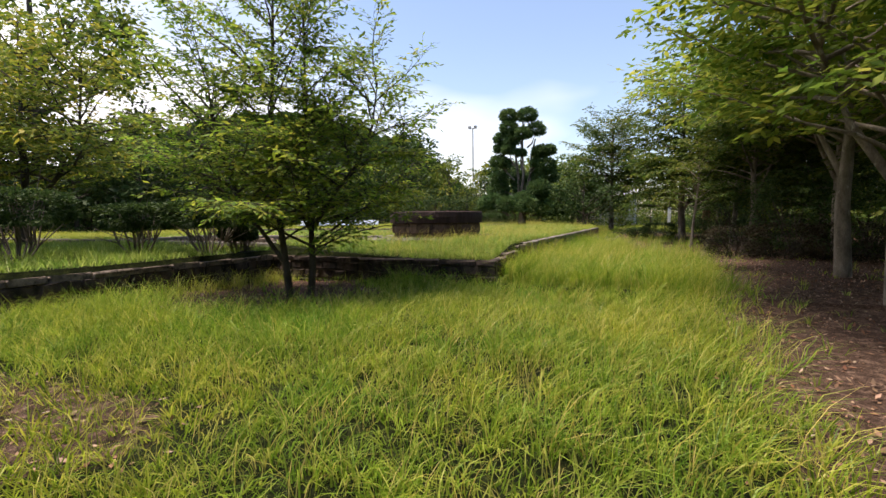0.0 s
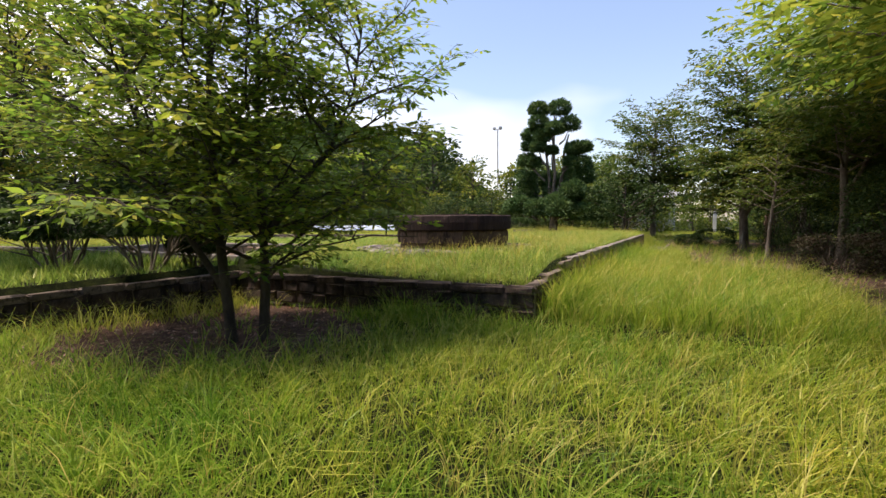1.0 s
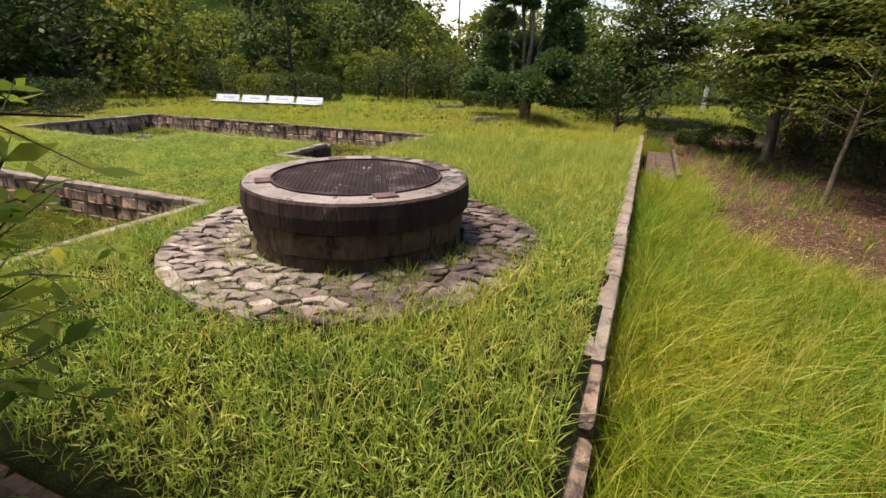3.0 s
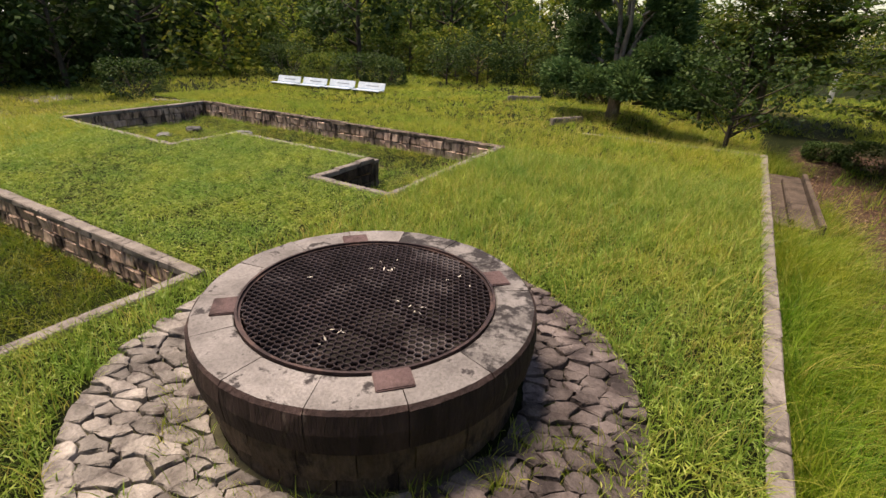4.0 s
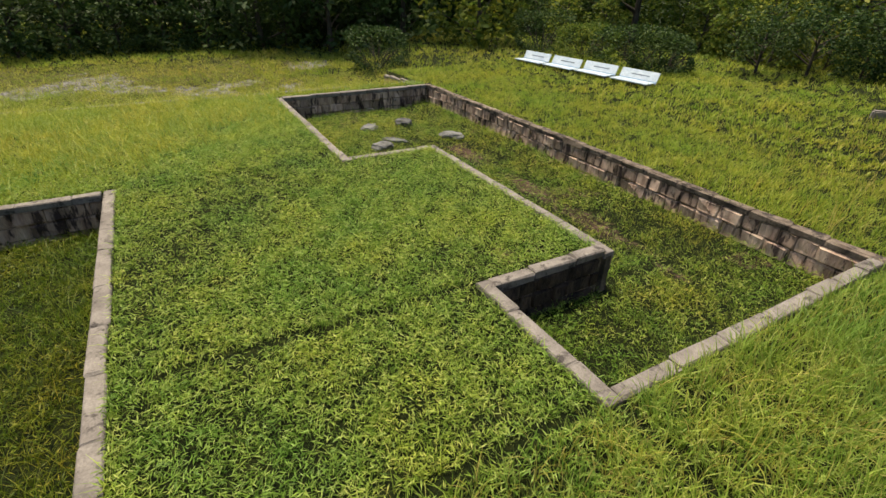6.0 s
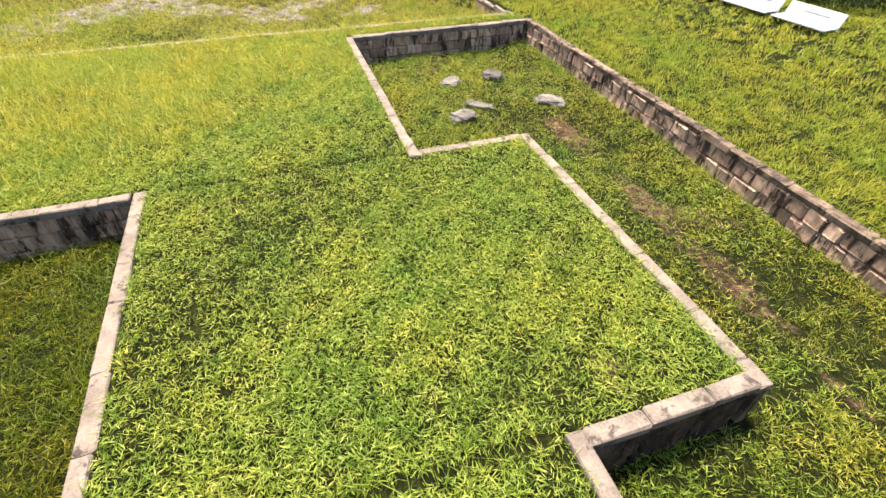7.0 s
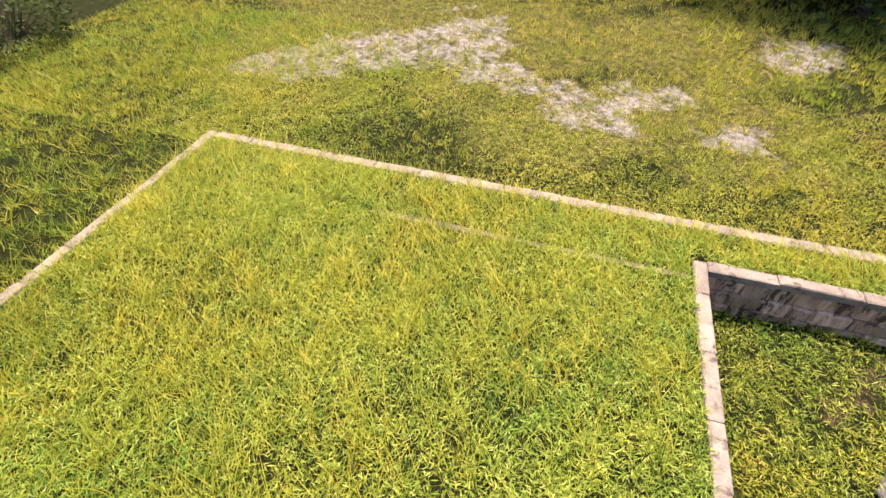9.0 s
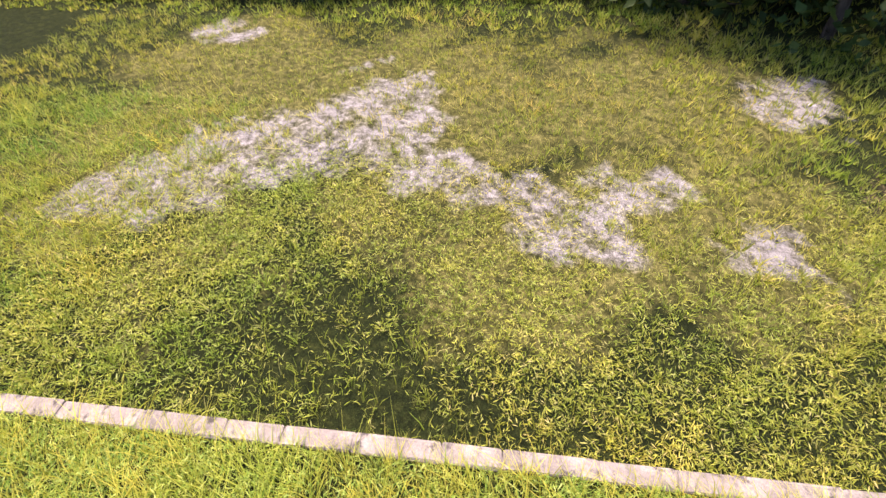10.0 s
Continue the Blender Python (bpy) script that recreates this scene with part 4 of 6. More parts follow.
def layered_tree(seed, stems, limbs, low, reach, leaf, lift=0.5, room=None, gap=0.1, per=0.05, twig_wood=False, free=None):
    """A tree whose limbs spread in flat, leafy layers. stems: (points, radius); reach: a limb's length by its height."""
    rng = np.random.default_rng(seed)
    lines, S, D, L = [], [], [], []

    def along(P, t):
        f = t * (len(P) - 1)
        i = min(int(f), len(P) - 2)
        return P[i] + (P[i + 1] - P[i]) * (f - i), (P[i + 1] - P[i]) / np.linalg.norm(P[i + 1] - P[i])

    stems = [(np.array(q[0], float), q[1], q[2] if len(q) > 2 else 1.0) for q in stems]
    for P, r, far in stems:
        lines.append((P, np.linspace(r, r * 0.22, len(P)), 8))
    whole = sum(q[2] ** 2 for q in stems)
    turns = [(q, j, max(4, round(limbs * q[2] ** 2 / whole))) for q in stems for j in range(max(4, round(limbs * q[2] ** 2 / whole)))]
    for k, ((P, r, far), j, share) in enumerate(turns):
        t = low + (1 - low) * (j + rng.uniform(0.1, 0.9)) / share
        q, ax = along(P, min(t, 0.995))
        az = k * 2.4 + rng.uniform(-0.5, 0.5)
        length = far * reach(t) * rng.uniform(0.72, 1.12)
        for attempt in range(5):
            d = np.array([math.cos(az), math.sin(az), lift * rng.uniform(0.5, 1.5) + 0.7 * t * t])
            B = [q]
            for i in range(6):
                d = d + rng.normal(size=3) * 0.10 + np.array([0, 0, -0.035])
                d /= np.linalg.norm(d)
                B.append(B[-1] + d * length / 6)
            B = np.array(B)
            if room is None or room(B[-1]):
                break
            length *= 0.72
        else:
            continue
        if length < 0.3:
            continue
        lines.append((B, np.linspace(min(0.006 + 0.008 * length, r * 0.6), 0.003, 7), 4))
        m = max(3, int(length / 0.13))
        for j in range(m + 1):
            u = 0.2 + 0.8 * j / m
            q2, ax2 = along(B, u)
            side = (1 if j % 2 else -1) * radians(rng.uniform(35, 62)) if j < m else 0.0
            c, n = math.cos(side), math.sin(side)
            w = np.array([ax2[0] * c - ax2[1] * n, ax2[0] * n + ax2[1] * c, ax2[2] * 0.6 + rng.normal(0, 0.12)])
            w /= np.linalg.norm(w)
            sl = (0.16 + 0.42 * length * (1.05 - u)) * rng.uniform(0.7, 1.2)
            sl = min(sl, 1.1)
            C = np.array([q2, q2 + w * sl * 0.5 + rng.normal(0, 0.02, 3), q2 + w * sl + np.array([0, 0, -0.10 * sl]) + rng.normal(0, 0.03, 3)])
            if twig_wood:
                lines.append((C, np.array([0.0045, 0.0032, 0.0016]), 3))
            x = max(2, int(sl / gap))
            for i in range(x + 1):
                p, a3 = along(C, (i + 0.4) / (x + 0.41))
                turn = (1 if i % 2 else -1) * radians(rng.uniform(30, 65)) if i < x else 0.0
                c, n = math.cos(turn), math.sin(turn)
                S.append(p)
                D.append((a3[0] * c - a3[1] * n, a3[0] * n + a3[1] * c, a3[2] * 0.6 + rng.normal(0, 0.16)))
                L.append(rng.uniform(0.12, 0.30) * (1.2 - 0.4 * i / x))
    S, D, L = np.array(S), np.array(D), np.array(L)
    D /= np.linalg.norm(D, axis=1)[:, None]
    if free is not None:
        k = free(S + D * (L + leaf)[:, None])
        S, D, L = S[k], D[k], L[k]
        lines = [q for q in lines if free(q[0]).all()]
    if twig_wood:
        lines += [(np.array([p, p + d * l]), np.array([0.0028, 0.0012]), 3) for p, d, l in zip(S, D, L)]
    n = np.maximum(2, (L / per).astype(int))
    k = np.repeat(np.arange(len(S)), n)
    o = np.arange(len(k)) - np.repeat(np.cumsum(n) - n, n)
    f = (o + rng.uniform(0.2, 0.9, len(k))) / n[k]
    P = S[k] + D[k] * (L[k] * f)[:, None]
    a = np.where(o % 2 == 0, 1, -1) * rng.uniform(0.5, 1.1, len(k)) * (f < 0.85)
    c, q = np.cos(a), np.sin(a)
    W = np.stack([D[k, 0] * c - D[k, 1] * q, D[k, 0] * q + D[k, 1] * c, D[k, 2] - 0.2], -1)
    return tubes_mesh(lines), leaves_mesh(P, leaf, rng, 0.6, 0.42, W, 0.4)


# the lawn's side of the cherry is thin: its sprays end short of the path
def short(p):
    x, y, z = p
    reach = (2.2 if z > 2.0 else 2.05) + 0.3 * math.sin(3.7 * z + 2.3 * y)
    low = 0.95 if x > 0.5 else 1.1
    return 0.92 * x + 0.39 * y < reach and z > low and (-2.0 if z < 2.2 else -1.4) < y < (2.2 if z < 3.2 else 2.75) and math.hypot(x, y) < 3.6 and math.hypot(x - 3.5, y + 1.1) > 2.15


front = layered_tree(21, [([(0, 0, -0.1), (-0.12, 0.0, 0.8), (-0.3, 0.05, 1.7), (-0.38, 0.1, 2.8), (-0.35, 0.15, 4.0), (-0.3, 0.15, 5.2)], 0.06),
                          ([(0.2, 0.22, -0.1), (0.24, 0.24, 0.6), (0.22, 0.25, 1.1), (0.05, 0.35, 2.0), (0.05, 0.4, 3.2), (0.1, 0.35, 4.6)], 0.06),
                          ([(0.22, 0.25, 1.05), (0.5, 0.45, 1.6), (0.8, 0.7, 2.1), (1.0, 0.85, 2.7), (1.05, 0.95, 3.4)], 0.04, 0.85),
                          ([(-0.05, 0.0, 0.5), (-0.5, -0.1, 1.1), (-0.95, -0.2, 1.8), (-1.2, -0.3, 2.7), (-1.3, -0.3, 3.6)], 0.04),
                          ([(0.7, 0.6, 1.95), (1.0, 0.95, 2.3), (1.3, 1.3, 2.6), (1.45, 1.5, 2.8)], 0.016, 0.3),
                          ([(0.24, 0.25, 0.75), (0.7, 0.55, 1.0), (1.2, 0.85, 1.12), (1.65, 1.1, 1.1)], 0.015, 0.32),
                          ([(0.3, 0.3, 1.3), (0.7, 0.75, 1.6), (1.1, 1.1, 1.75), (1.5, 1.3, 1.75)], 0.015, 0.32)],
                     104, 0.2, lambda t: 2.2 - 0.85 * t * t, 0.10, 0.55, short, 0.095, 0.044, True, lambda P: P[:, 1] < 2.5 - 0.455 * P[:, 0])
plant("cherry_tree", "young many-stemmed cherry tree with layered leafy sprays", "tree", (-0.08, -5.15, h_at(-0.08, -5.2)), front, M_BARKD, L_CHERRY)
second = layered_tree(22, [([(0, 0, -0.1), (0.1, 0.1, 1.2), (0.1, 0.0, 2.4), (0.2, 0.0, 4.2)], 0.09), ([(0.05, 0.1, 0.6), (-0.5, 0.6, 1.6), (-0.9, 1.0, 2.6), (-1.0, 1.1, 3.8)], 0.06), ([(0.05, 0.0, 0.6), (0.7, -0.6, 1.5), (1.1, -0.9, 2.4), (1.2, -1.0, 3.7)], 0.06)],
                      84, 0.28, lambda t: 3.1 - 1.2 * t, 0.125, 0.36, lambda p: p[2] > 1.2, 0.14, 0.06)
plant("cherry_tree", "young cherry tree with yellowing leaves behind clipped shrubs", "tree", (-8.4, -4.9, h_at(-8.4, -4.9)), second, M_BARKD, L_SECOND, 60, 1.12)
side_room = lambda p: p[2] > 1.5
SIDES = [layered_tree(31, [([(0, 0, -0.1), (-0.05, 0.0, 1.2), (0.02, 0.03, 2.4), (-0.15, 0.0, 3.6), (-0.1, 0.05, 5.0)], 0.13), ([(0.0, 0.0, 1.5), (-0.3, 0.2, 2.3), (-0.6, 0.3, 3.1), (-0.7, 0.3, 4.2)], 0.06)], 52, 0.42, lambda t: 3.7 - 1.7 * t * t, 0.145, 0.3, side_room, 0.14, 0.058),
         layered_tree(32, [([(0, 0, -0.1), (0.06, 0.02, 1.3), (0.1, 0.0, 2.6), (0.2, 0.05, 4.8)], 0.12), ([(0.05, 0.0, 1.3), (0.5, -0.1, 2.0), (0.8, -0.2, 2.9), (0.9, -0.2, 3.9)], 0.06)], 46, 0.42, lambda t: 3.5 - 1.4 * t * t, 0.145, 0.3, side_room, 0.14, 0.058),
         layered_tree(34, [([(0, 0, -0.1), (0.05, 0.05, 1.4), (0.0, 0.0, 3.0), (0.1, 0.0, 5.9)], 0.15), ([(0.0, 0.0, 1.2), (-0.4, -0.3, 2.2), (-0.7, -0.5, 3.4), (-0.8, -0.5, 4.8)], 0.07)], 84, 0.28, lambda t: 3.2 - 1.0 * t, 0.18, 0.28, side_room, 0.14, 0.06)]
ROAD = "leafy roadside tree with mottled grey bark on bare earth"
# trees south of y = 1 take the lit leaf colour, the others the darker
road_masters = {}
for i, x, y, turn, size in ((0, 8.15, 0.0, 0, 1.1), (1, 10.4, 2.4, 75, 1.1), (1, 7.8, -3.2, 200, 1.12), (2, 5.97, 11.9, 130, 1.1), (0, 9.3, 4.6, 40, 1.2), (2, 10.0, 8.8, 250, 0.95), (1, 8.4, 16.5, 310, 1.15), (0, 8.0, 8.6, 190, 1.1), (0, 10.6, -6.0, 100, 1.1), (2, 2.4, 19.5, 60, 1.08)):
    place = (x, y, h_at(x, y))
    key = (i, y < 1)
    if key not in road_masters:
        road_masters[key] = plant("roadside_tree", ROAD, "tree", place, SIDES[i], M_BARK, L_RIGHT_LIT if y < 1 else L_RIGHT, turn, size, "roadside trees")
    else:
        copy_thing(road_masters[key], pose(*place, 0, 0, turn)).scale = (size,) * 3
slim = layered_tree(33, [([(0, 0, -0.1), (0.08, 0.03, 0.9), (0.2, 0.06, 1.8), (0.25, 0.1, 2.6)], 0.055)], 22, 0.42, lambda t: 1.3 - 0.5 * t, 0.10, 0.3, None, 0.11, 0.05)
plant("slim_tree", "slim young tree with a leaning pale trunk", "tree", (6.04, 6.9, h_at(6.04, 6.9)), slim, M_BARK, L_RIGHT, 20, 1.1)


def clump_arrays(rng, centres, radii, n, leaf, up=0.35, fill=0.55):
    """Leaves massed about many centres, thinner towards each edge."""
    k = rng.integers(0, len(centres), n)
    d = rng.normal(size=(n, 3))
    d /= np.linalg.norm(d, axis=1)[:, None]
    r = rng.uniform(fill, 1.0, n) ** 0.7
    P = centres[k] + d * (radii[k] * r)[:, None] * np.array([1, 1, 0.8])
    return leaves_mesh(P, leaf, rng, up, 0.55, d * 0.8, 0.7)


def wood_tree(seed, h, r, base, n, leaf, conical=False):
    """A broad or conical woodland tree: trunk, limbs and a crown of many leaf masses with gaps."""
    rng = np.random.default_rng(seed)
    m = 46
    u = rng.uniform(0, 1, m)
    a = rng.uniform(0, 2 * math.pi, m)
    z = base + (h - base) * u
    if conical:
        w = r * (1.05 - u) * rng.uniform(0.6, 1.0, m)
    else:
        w = r * np.sqrt(np.clip(1 - (2 * u - 0.85) ** 2 / 1.6, 0.05, 1)) * rng.uniform(0.45, 1.0, m)
    C = np.stack([w * np.cos(a), w * np.sin(a), z], -1)
    rad = rng.uniform(0.16, 0.34, m) * r
    lines = [(np.stack([rng.normal(0, 0.06, 6).cumsum() * 0.5, rng.normal(0, 0.06, 6).cumsum() * 0.5, np.linspace(-0.2, h * 0.85, 6)], -1), np.linspace(0.024 * h, 0.006 * h, 6), 7)]
    for c in C[:16]:
        s = np.array([0, 0, max(base * 0.7, c[2] - 0.45 * np.hypot(c[0], c[1]) - 0.3)])
        mid = (s + c) / 2 + rng.normal(0, 0.12, 3)
        lines.append((np.array([s, mid, c]), np.array([0.009, 0.006, 0.002]) * h, 4))
    return tubes_mesh(lines), clump_arrays(rng, C, rad, n, leaf)


def clipped_bush(seed, rx, ry, z0, z1, n, leaf, stems=9, balls=1):
    """A clipped evergreen: bare forked stems below, a dense rounded head above."""
    rng = np.random.default_rng(seed)
    d = rng.normal(size=(n, 3))
    d /= np.linalg.norm(d, axis=1)[:, None]
    zc, rz = (z0 + z1) / 2, (z1 - z0) / 2
    k = 1 + 0.10 * wobble(d[:, 0] * 3, d[:, 1] * 3 + d[:, 2] * 2, 1.7, seed)
    s = rng.uniform(0.8, 1.0, n) * k
    sq = np.abs(d) ** 0.62 * np.sign(d)
    P = np.stack([sq[:, 0] * rx * s, sq[:, 1] * ry * s, zc + sq[:, 2] * rz * s], -1)
    lines = []
    for i in range(stems):
        a = rng.uniform(0, 2 * math.pi)
        f = rng.uniform(0.35, 0.9)
        e = np.array([math.cos(a) * rx * f, math.sin(a) * ry * f, zc + rng.uniform(-0.3, 0.3) * rz])
        b = np.array([math.cos(a) * 0.08, math.sin(a) * 0.08, -0.1])
        mid = b * 0.55 + e * 0.45 + rng.normal(0, 0.04, 3) + np.array([0, 0, -0.05])
        lines.append((np.array([b, mid, e]), np.array([0.022, 0.017, 0.008]), 5))
        for _ in range(3):
            e2 = e + rng.normal(0, 0.22, 3)
            lines.append((np.array([mid, (mid + e2) / 2, e2]), np.array([0.012, 0.009, 0.004]), 4))
    return tubes_mesh(lines), leaves_mesh(P, leaf, rng, 0.35, 0.5, d * 0.9, 0.6)


# clipped shrubs on the upper lawn
CLIP = "clipped evergreen shrub with bare forked stems below"
for i, (x, y, rx, ry, z0, z1) in enumerate([(-3.95, -5.0, 0.70, 0.6, 0.48, 0.98), (-2.68, -4.5, 0.80, 0.62, 0.52, 1.06), (-4.2, -6.8, 0.82, 0.7, 0.60, 1.16), (-2.75, -3.72, 0.34, 0.32, 0.25, 0.62)]):
    plant("clipped_shrub", CLIP, "shrub", (x, y, h_at(x, y)), clipped_bush(40 + i, rx, ry, z0, z1, 9000, 0.062, 11), M_BARK, L_DARK, 0, 1.0, "clipped shrubs on the lawn")
# low bronze hedge and dark shrubs on the earth under the roadside trees
for i, (x, y, rx, ry, z1) in enumerate([(6.95, 4.2, 0.75, 0.7, 0.85), (8.0, 3.9, 0.85, 0.7, 0.92), (9.2, 3.6, 0.9, 0.8, 0.95)]):
    plant("bronze_hedge", "low bronze-leaved hedge under trees", "hedge", (x, y, h_at(x, y)), clipped_bush(50 + i, rx, ry, 0.05, z1, 3600, 0.06, 6), M_BARKD, L_RED, 0, 1.0, "hedge under the trees")
for i, (x, y, r, z1) in enumerate([(5.1, 13.4, 0.72, 0.75), (4.1, 14.2, 0.5, 0.4), (10.6, 6.3, 1.5, 2.4), (11.3, 0.5, 1.6, 2.4), (9.6, 13.0, 1.5, 2.2), (11.8, -4.5, 1.6, 2.5), (12.0, 3.4, 1.6, 2.9), (11.4, 9.5, 1.6, 2.6), (10.8, 16.5, 1.6, 2.4), (8.0, 20.5, 1.5, 1.9), (8.9, 7.2, 1.2, 1.9), (9.9, 4.6, 1.2, 1.8), (10.3, -1.6, 1.3, 1.9), (7.3, 17.8, 1.1, 1.5), (8.0, 14.6, 1.1, 1.7), (7.9, 10.0, 1.4, 2.7), (7.4, 13.3, 1.0, 2.1), (8.7, 5.7, 1.3, 2.4)]):
    plant("dark_shrub", "dense dark evergreen shrub in shade", "shrub", (x, y, h_at(x, y)), clipped_bush(60 + i, r, r, 0.02, z1, 3600, 0.075, 6), M_BARKD, L_DARK, 0, 1.0, "dark shrubs")
# bushes along the field
for i, (x, y, r, z1, mat) in enumerate([(-18.9, 8.3, 1.05, 1.5, L_DARK), (-17.9, 15.4, 1.1, 1.6, L_DARK), (-15.5, 15.6, 1.0, 1.25, L_WOOD), (-13.3, 15.8, 1.3, 1.3, L_DARK), (-12.0, 15.6, 0.9, 1.2, L_DARK), (-5.6, 20.6, 1.2, 1.5, L_DARK), (-16.3, -10.2, 1.3, 1.6, L_DARK), (-4.4, 17.0, 0.7, 0.7, L_DARK), (-2.9, 16.6, 0.6, 0.6, L_DARK)]):
    plant("field_bush", "rounded leafy bush at the edge of the lawn", "bush", (x, y, h_at(x, y)), clipped_bush(80 + i, r, r, 0.02, z1, 3000, 0.10, 8), M_BARKD, mat, 0, 1.0, "bushes round the lawn")


# ---------- cloud-pruned pine ----------
def pine(place):
    rng = np.random.default_rng(77)
    t = thing("cloud_pruned_pine", "tall cloud-pruned pine with rounded needle pads", "tree", place)
    lines = [(np.array([(0, 0, -0.2), (0.05, 0.0, 0.5), (0.0, 0.05, 1.2)]), np.array([0.2, 0.17, 0.15]), 8)]
    for tx, ty, tz in ((-0.45, 0.1, 4.7), (0.1, -0.1, 4.9), (0.65, 0.1, 4.1)):
        mid = np.array([tx * 0.55 + 0.05, ty + 0.08, 2.4])
        lines.append((np.array([(0.0, 0.05, 1.0), (tx * 0.3, ty * 0.5, 1.7), mid, (tx * 0.7, ty, 3.4), (tx, ty, tz)]), np.array([0.09, 0.075, 0.065, 0.05, 0.03]), 7))
    # rounded pads: across, depth, height, radius
    pads = [(-0.63, 0.0, 5.24, 0.36), (0.26, 0.1, 5.2, 0.42), (-0.56, -0.15, 4.66, 0.37), (0.15, -0.3, 4.3, 0.35), (0.66, 0.1, 4.5, 0.4), (-0.96, 0.0, 4.2, 0.33), (-0.40, -0.2, 4.05, 0.33), (-1.02, 0.1, 3.72, 0.31), (-0.52, -0.3, 3.6, 0.29), (0.0, -0.1, 3.45, 0.2), (0.95, 0.0, 3.45, 0.36), (1.28, 0.05, 3.5, 0.28), (-1.15, 0.1, 3.1, 0.38), (-0.8, -0.1, 3.0, 0.28), (0.76, 0.0, 2.95, 0.28), (1.15, 0.0, 2.8, 0.42),
            (1.2, 0.1, 2.3, 0.5), (-1.2, 0.2, 1.75, 0.5), (-1.25, -0.6, 1.2, 0.42), (0.95, -0.45, 1.7, 0.5), (1.55, 0.2, 1.3, 0.55), (0.55, -0.9, 0.95, 0.5), (-0.5, -0.75, 1.0, 0.46), (1.4, -0.5, 0.75, 0.5), (2.1, 0.0, 0.75, 0.5), (-1.75, 0.3, 1.1, 0.48), (0.2, 0.9, 1.5, 0.8), (-0.3, 0.8, 2.3, 0.45), (0.35, -0.7, 1.25, 0.42), (0.75, 0.3, 2.45, 0.36), (-1.15, 0.1, 2.3, 0.4), (0.0, 0.5, 1.9, 0.5)]
    for x, y, z, r in pads:
        s = np.array([0.4 * x, 0.4 * y, max(0.5, z - 0.8)])
        e = np.array([x, y, z - 0.1])
        lines.append((np.array([s, (s + e) / 2 + rng.normal(0, 0.08, 3), e]), np.array([0.045, 0.035, 0.018]), 5))
    v, f = tubes_mesh(lines)
    mesh_object("trunk", v, f, M_BARK, t, "pale twisting trunk and limbs", True)
    for x, y, z, r in pads:
        r *= 1.14
        n = int(1500 + 2600 * r * r)
        d = rng.normal(size=(n, 3))
        d /= np.linalg.norm(d, axis=1)[:, None]
        d[:, 2] = np.where(d[:, 2] < -0.55, -0.55, d[:, 2])
        P = np.array([x, y, z]) + d * np.array([r, r, r * 0.82]) * (np.sqrt(rng.uniform(0.12, 0.9, n)) * (1 + 0.07 * wobble(d[:, 0] * 4, d[:, 1] * 4, 1.5, x)))[:, None]
        lv, lf = leaves_mesh(P, 0.14, rng, 0.2, 0.34, d * 1.2 + np.array([0, 0, 0.4]), 0.5)
        mesh_object("needle_pad", lv, lf, L_PINE, t)
    return t


pine((-1.55, 13.6, h_at(-1.55, 13.6))).scale = (1.1, 1.1, 1.1)

# ---------- woods round the field ----------
PROTOS = [wood_tree(100, 6.5, 2.8, 0.3, 2200, 0.36), wood_tree(101, 7.5, 3.2, 0.4, 2200, 0.41), wood_tree(102, 5.0, 2.6, 0.2, 1800, 0.34), wood_tree(103, 9.5, 3.8, 0.6, 2300, 0.48), wood_tree(104, 12.5, 2.6, 1.0, 2800, 0.34, True), wood_tree(105, 4.0, 1.9, 0.9, 2400, 0.18), wood_tree(106, 18.5, 6.0, 9.5, 5200, 0.5)]
masters = {}
plant("small_tree", "small dark rounded tree beside the end of the wall", "tree", (1.78, 12.5, h_at(1.78, 12.5)), PROTOS[5], M_BARKD, L_DARK, 160, 0.76)


def wood(i, x, y, turn, s, mat=L_WOOD, bark=M_BARKD, label="broad woodland tree with a dense dark crown"):
    key = (i, mat.name)
    if y > 16 and -0.52 < (x - 3.4) / (y + 6.2) < 0.12:
        s *= 0.74
    place = (x, y, h_at(x, y) - 0.1)
    if key not in masters:
        masters[key] = plant("woodland_tree", label, "tree", place, PROTOS[i], bark, mat, turn, s, "woods round the field")
    else:
        o = copy_thing(masters[key], pose(*place, 0, 0, turn))
        o.scale = (s,) * 3


rt = random.Random(8)
# northern edge behind the benches, then the denser rows behind
for k in range(17):
    x = -26 + 2.5 * k + rt.uniform(-0.8, 0.8)
    if -0.5 < x < 8:
        continue
    wood(rt.choice((0, 2, 0, 1)), x, 24.5 + rt.uniform(-2.5, 2.0) - (3 if x < -18 else 0), rt.uniform(0, 360), rt.uniform(0.75, 1.05), rt.choice((L_WOOD, L_WOOD, L_DARK)))
for k in range(14):
    if k in (8, 9, 10):
        wood(2, -35.5 + 4.2 * k, 55, rt.uniform(0, 360), 1.0)
        continue
    wood(rt.choice((1, 0, 3)), -34 + 4.2 * k + rt.uniform(-1, 1), 33 + rt.uniform(-3, 3), rt.uniform(0, 360), rt.uniform(0.8, 1.05))
